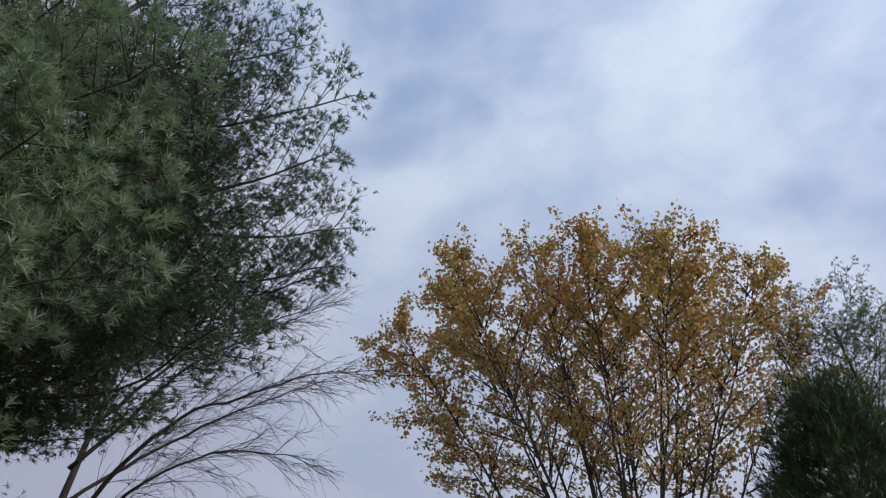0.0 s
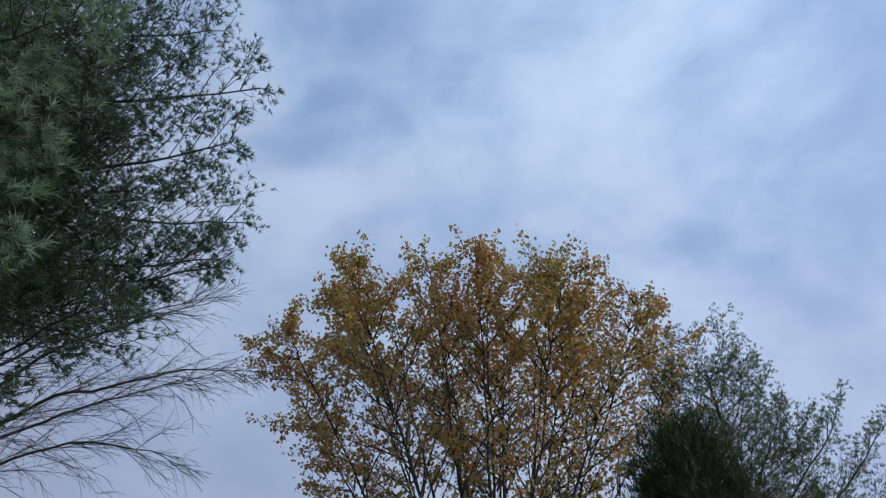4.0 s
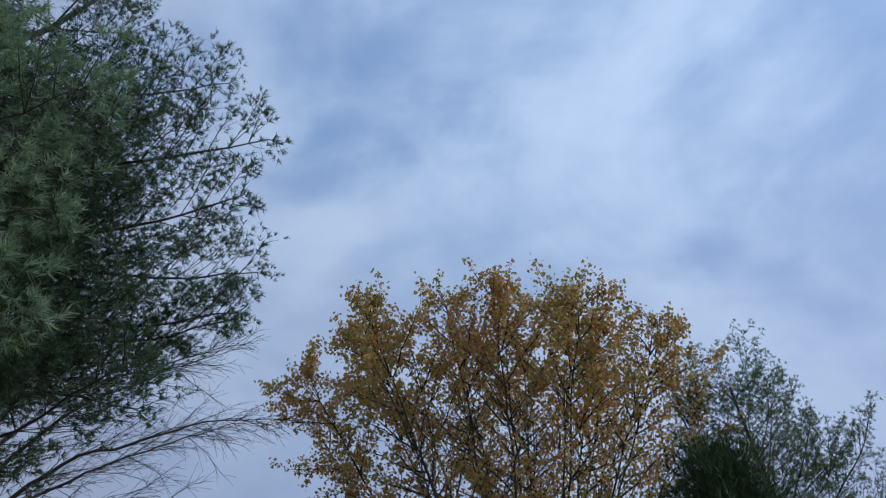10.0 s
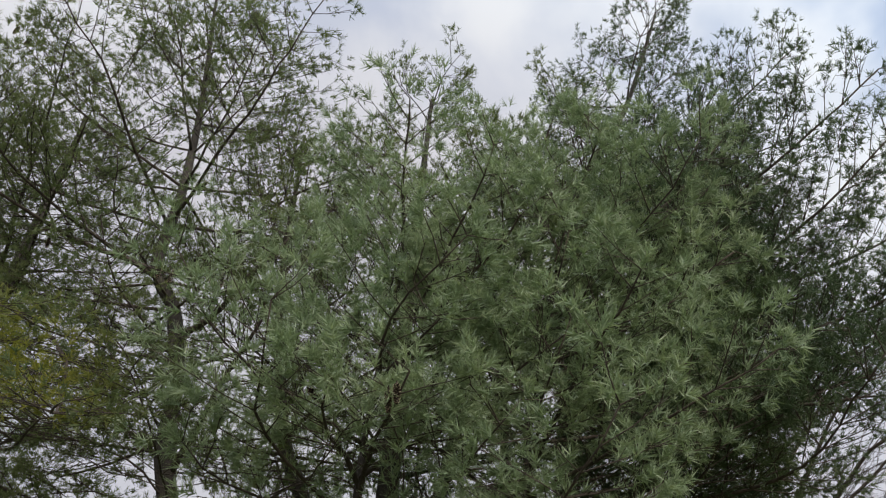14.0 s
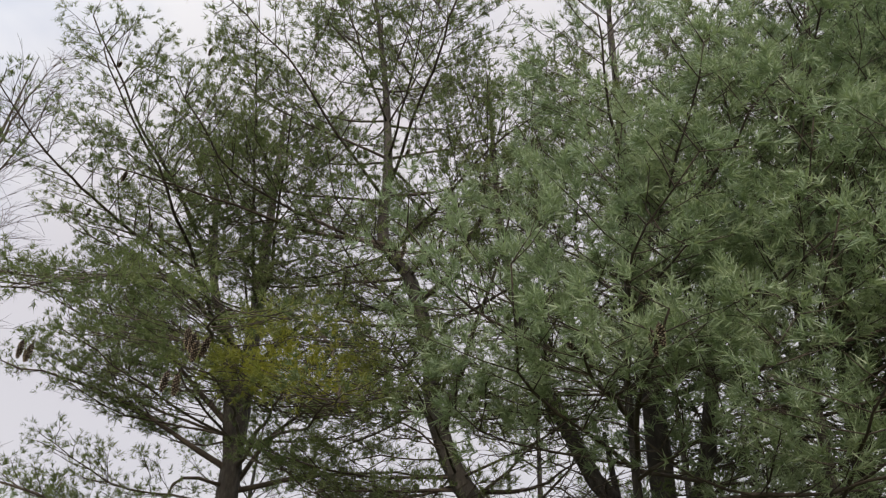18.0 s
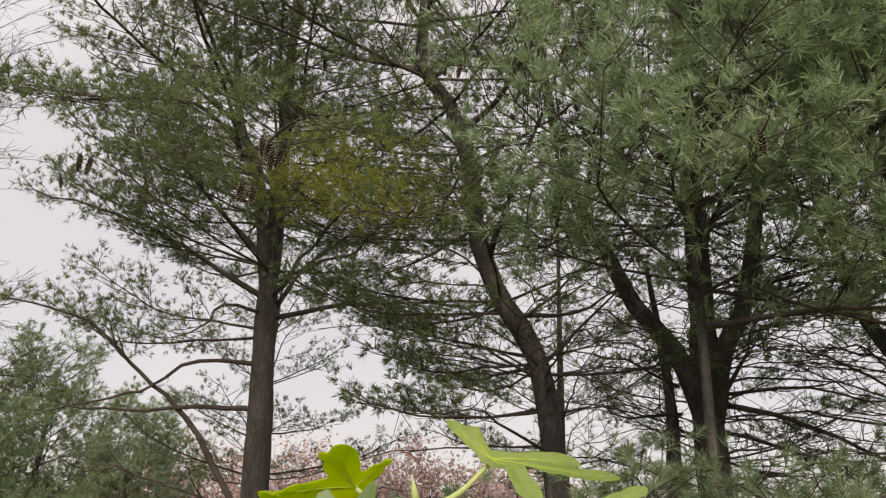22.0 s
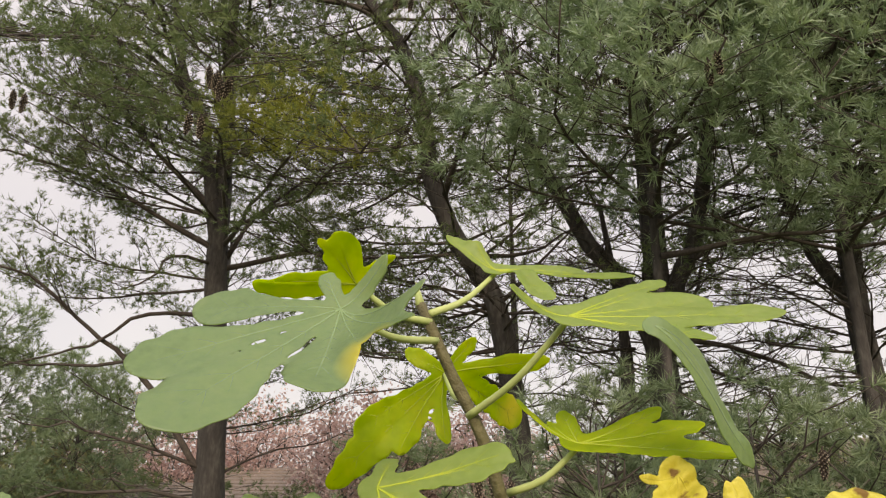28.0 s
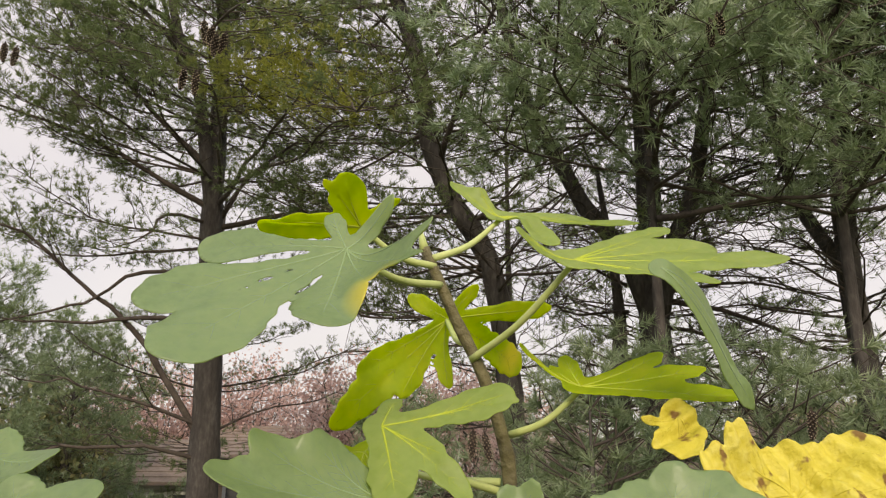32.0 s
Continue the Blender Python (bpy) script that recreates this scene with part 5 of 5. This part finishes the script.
    for sp, w in zip(spines, widths):
        vb = Buf()
        k = len(sp)
        tube(vb, lift(sp, np.zeros(k)) + n * 0.0003, np.linspace(0.0011, 0.0003, k), 5)
        for i in range(8, k - 3, 5):
            t = sp[i + 1] - sp[i]
            t = t / max(np.linalg.norm(t), 1e-6)
            for s in (1, -1):
                d = t * 0.72 + s * 0.70 * np.array([-t[1], t[0]])
                run = sp[i] + np.linspace(0, 1, 5)[:, None] * d * w[i] * 0.85 + np.linspace(0, 1, 5)[:, None] ** 2 * t * w[i] * 0.2
                inner, rib = field(run)
                if inner.min() < 0.001:
                    continue
                tube(vb, lift(run, rib) + n * 0.0003, (0.0004, 0.0004, 0.0003, 0.0002, 0.0001), 3)
        part("vein", vb, {"g": FIG_VEIN, "yy": FIG_YELLOW}.get(kind, FIG_VEIN_PALE), leaf)
    if node is not None:
        node = np.array(node)
        b = Buf()
        line = smooth_line([node, (node + where) / 2 + (0, 0, -0.010), where - n * 0.003], 0.012)
        tube(b, line, np.linspace(0.0040, 0.0028, len(line)), 8)
        part("petiole", b, FIG_PETIOLE, root)


def fig_tree():
    root = thing("fig_plant", (-1.3, -0.28, -0.02), "young fig with large lobed green and yellowing leaves", "fig plant")
    rng = np.random.default_rng(71)
    b = Buf()
    line = smooth_line([(-1.30, -0.28, -0.03), (-1.29, -0.30, 0.8), (-1.275, -0.32, 1.3), (-1.274, -0.325, 1.54), (-1.271, -0.334, 1.594), (-1.276, -0.352, 1.655), (-1.284, -0.38, 1.716), (-1.289, -0.397, 1.757), (-1.295, -0.409, 1.788)], 0.025)
    h = np.linspace(0, 1, len(line))
    tube(b, line, 0.014 - 0.0085 * h + 0.0012 * np.exp(-((h * 26) % 1 - 0.5) ** 2 * 60), 10, rng, 0.04)
    part("stem", b, FIG_STEM, root)
    b = Buf()
    line = smooth_line([(-1.40, -0.86, -0.03), (-1.40, -0.85, 0.8), (-1.38, -0.84, 1.3), (-1.36, -0.82, 1.50)], 0.06)
    tube(b, line, np.linspace(0.012, 0.005, len(line)), 9, rng, 0.04)
    part("stem", b, FIG_STEM, root)
    b = Buf()
    tube(b, np.array([(-1.295, -0.409, 1.786), (-1.297, -0.411, 1.798), (-1.298, -0.413, 1.812)]), (0.0055, 0.004, 0.0006), 8)
    part("bud", b, FIG_PETIOLE, root, "pointed leaf bud at the stem tip")
    fig_leaf(root, (-1.202, -0.521, 1.746),
             [((-1.270, -0.637, 1.752), 0.0080, 0.0235), ((-1.189, -0.686, 1.680), 0.0085, 0.0270), ((-1.135, -0.670, 1.630), 0.0130, 0.0340), ((-1.117, -0.565, 1.659), 0.0110, 0.0290), ((-1.131, -0.525, 1.700), 0.0120, 0.0120), ((-1.092, -0.492, 1.743), 0.0130, 0.0220), ((-1.080, -0.503, 1.711), 0.0090, 0.0110), ((-1.170, -0.490, 1.790), 0.0100, 0.0080), ((-1.223, -0.530, 1.784), 0.0080, 0.0095)], 'g', 80, (-1.286, -0.394, 1.748), (0.85, -0.25, 0.45))
    fig_leaf(root, (-1.276, -0.485, 1.795),
             [((-1.274, -0.591, 1.790), 0.0150, 0.0160), ((-1.235, -0.518, 1.826), 0.0160, 0.0200), ((-1.239, -0.536, 1.825), 0.0080, 0.0050), ((-1.260, -0.449, 1.825), 0.0110, 0.0050), ((-1.237, -0.572, 1.769), 0.0100, 0.0070)], 'y', 81, (-1.289, -0.400, 1.768))
    fig_leaf(root, (-1.312, -0.309, 1.843),
             [((-1.347, -0.354, 1.890), 0.0080, 0.0100), ((-1.326, -0.328, 1.888), 0.0080, 0.0080), ((-1.252, -0.307, 1.845), 0.0120, 0.0170), ((-1.280, -0.207, 1.841), 0.0160, 0.0220), ((-1.231, -0.286, 1.785), 0.0120, 0.0140), ((-1.208, -0.197, 1.816), 0.0120, 0.0130)], 'l', 82, (-1.287, -0.402, 1.776))
    fig_leaf(root, (-1.155, -0.320, 1.748),
             [((-1.089, -0.124, 1.753), 0.0200, 0.0210), ((-1.141, -0.166, 1.777), 0.0180, 0.0270), ((-1.186, -0.178, 1.809), 0.0120, 0.0110), ((-1.163, -0.228, 1.784), 0.0180, 0.0160), ((-1.157, -0.378, 1.771), 0.0100, 0.0130), ((-1.089, -0.211, 1.719), 0.0110, 0.0105), ((-1.118, -0.273, 1.733), 0.0100, 0.0130)], 'l', 83, (-1.277, -0.365, 1.672))
    fig_leaf(root, (-1.068, -0.295, 1.720),
             [((-1.105, -0.175, 1.613), 0.0095, 0.0135), ((-1.103, -0.208, 1.674), 0.0095, 0.0135), ((-1.104, -0.198, 1.644), 0.0060, 0.0080)], 'g', 84, None, (0.750, -0.450, 0.450))
    fig_leaf(root, (-1.399, -0.335, 1.739),
             [((-1.392, -0.450, 1.666), 0.0085, 0.0160), ((-1.390, -0.476, 1.609), 0.0100, 0.0200), ((-1.378, -0.399, 1.642), 0.0090, 0.0150), ((-1.382, -0.341, 1.655), 0.0080, 0.0120), ((-1.400, -0.388, 1.762), 0.0085, 0.0115), ((-1.384, -0.301, 1.781), 0.0085, 0.0090), ((-1.351, -0.222, 1.754), 0.0090, 0.0125), ((-1.502, -0.182, 1.704), 0.0160, 0.0210)], 'y', 85, (-1.282, -0.368, 1.690))
    fig_leaf(root, (-1.219, -0.276, 1.643),
             [((-1.118, -0.161, 1.623), 0.0180, 0.0155), ((-1.166, -0.167, 1.658), 0.0140, 0.0150), ((-1.202, -0.187, 1.677), 0.0120, 0.0120), ((-1.260, -0.267, 1.680), 0.0100, 0.0110), ((-1.257, -0.321, 1.689), 0.0030, 0.0045), ((-1.252, -0.289, 1.666), 0.0040, 0.0060)], 'y', 86, (-1.279, -0.322, 1.600), (0.45, -0.25, 0.86))
    fig_leaf(root, (-1.149, -0.221, 1.610),
             [((-1.129, -0.238, 1.575), 0.0160, 0.0200), ((-1.122, -0.221, 1.590), 0.0120, 0.0110), ((-1.146, -0.264, 1.608), 0.0030, 0.0040), ((-1.140, -0.257, 1.583), 0.0060, 0.0070)], 'yy', 87, None, (0.800, -0.500, 0.300))
    fig_leaf(root, (-1.081, -0.167, 1.540),
             [((-1.087, -0.256, 1.569), 0.0220, 0.0200), ((-1.087, -0.222, 1.593), 0.0240, 0.0240), ((-1.085, -0.161, 1.585), 0.0240, 0.0240), ((-1.072, -0.125, 1.577), 0.0240, 0.0240), ((-1.050, -0.090, 1.594), 0.0240, 0.0260), ((-1.019, -0.088, 1.551), 0.0200, 0.0300), ((-1.030, -0.185, 1.510), 0.0200, 0.0300)], 'yy', 97, (-1.275, -0.322, 1.440), (0.750, -0.400, 0.550))
    fig_leaf(root, (-1.240, -0.471, 1.601),
             [((-1.185, -0.369, 1.630), 0.0150, 0.0215), ((-1.187, -0.363, 1.617), 0.0060, 0.0060), ((-1.267, -0.448, 1.628), 0.0100, 0.0100), ((-1.175, -0.481, 1.539), 0.0170, 0.0200), ((-1.170, -0.418, 1.539), 0.0130, 0.0120), ((-1.187, -0.435, 1.577), 0.0140, 0.0120)], 'l', 88, (-1.277, -0.332, 1.545), (0.6, -0.4, 0.7))
    fig_leaf(root, (-1.198, -0.484, 1.541),
             [((-1.174, -0.629, 1.566), 0.0230, 0.0200), ((-1.196, -0.594, 1.589), 0.0230, 0.0230), ((-1.207, -0.543, 1.590), 0.0230, 0.0230), ((-1.159, -0.606, 1.545), 0.0120, 0.0120)], 'g', 89, (-1.275, -0.322, 1.470), (0.6, -0.3, 0.75))
    fig_leaf(root, (-1.043, -0.328, 1.524),
             [((-1.071, -0.375, 1.536), 0.0200, 0.0200), ((-1.063, -0.345, 1.553), 0.0230, 0.0230), ((-1.054, -0.308, 1.565), 0.0180, 0.0220), ((-1.034, -0.279, 1.554), 0.0230, 0.0230), ((-1.012, -0.267, 1.535), 0.0200, 0.0200), ((-1.004, -0.368, 1.490), 0.0200, 0.0200)], 'g', 90, (-1.275, -0.320, 1.420), (0.5, -0.3, 0.8))
    fig_leaf(root, (-1.352, -0.449, 1.584),
             [((-1.366, -0.482, 1.586), 0.0060, 0.0090), ((-1.343, -0.460, 1.556), 0.0100, 0.0130), ((-1.334, -0.434, 1.551), 0.0120, 0.0160), ((-1.349, -0.430, 1.601), 0.0100, 0.0110)], 'y', 93, (-1.277, -0.335, 1.555), (0.7, -0.4, 0.55))
    fig_leaf(root, (-1.138, -0.393, 1.531),
             [((-1.137, -0.408, 1.554), 0.0110, 0.0120), ((-1.126, -0.387, 1.558), 0.0120, 0.0110), ((-1.120, -0.379, 1.534), 0.0110, 0.0100), ((-1.120, -0.407, 1.503), 0.0120, 0.0140)], 'g', 95, (-1.275, -0.320, 1.460), (0.6, -0.4, 0.7))
    fig_leaf(root, (-1.387, -0.782, 1.578), [((-1.319, -0.731, 1.576), 0.0138, 0.0207), ((-1.374, -0.766, 1.594), 0.0158, 0.0245), ((-1.318, -0.764, 1.554), 0.0110, 0.0150)], 'g', 91, (-1.36, -0.82, 1.47), (0.75, 0.1, 0.65))
    fig_leaf(root, (-1.275, -0.753, 1.533), [((-1.245, -0.695, 1.544), 0.0169, 0.0253), ((-1.285, -0.742, 1.555), 0.0126, 0.0194), ((-1.273, -0.784, 1.545), 0.0100, 0.0150)], 'g', 92, (-1.36, -0.82, 1.49), (0.7, 0.0, 0.7))


fig_tree()
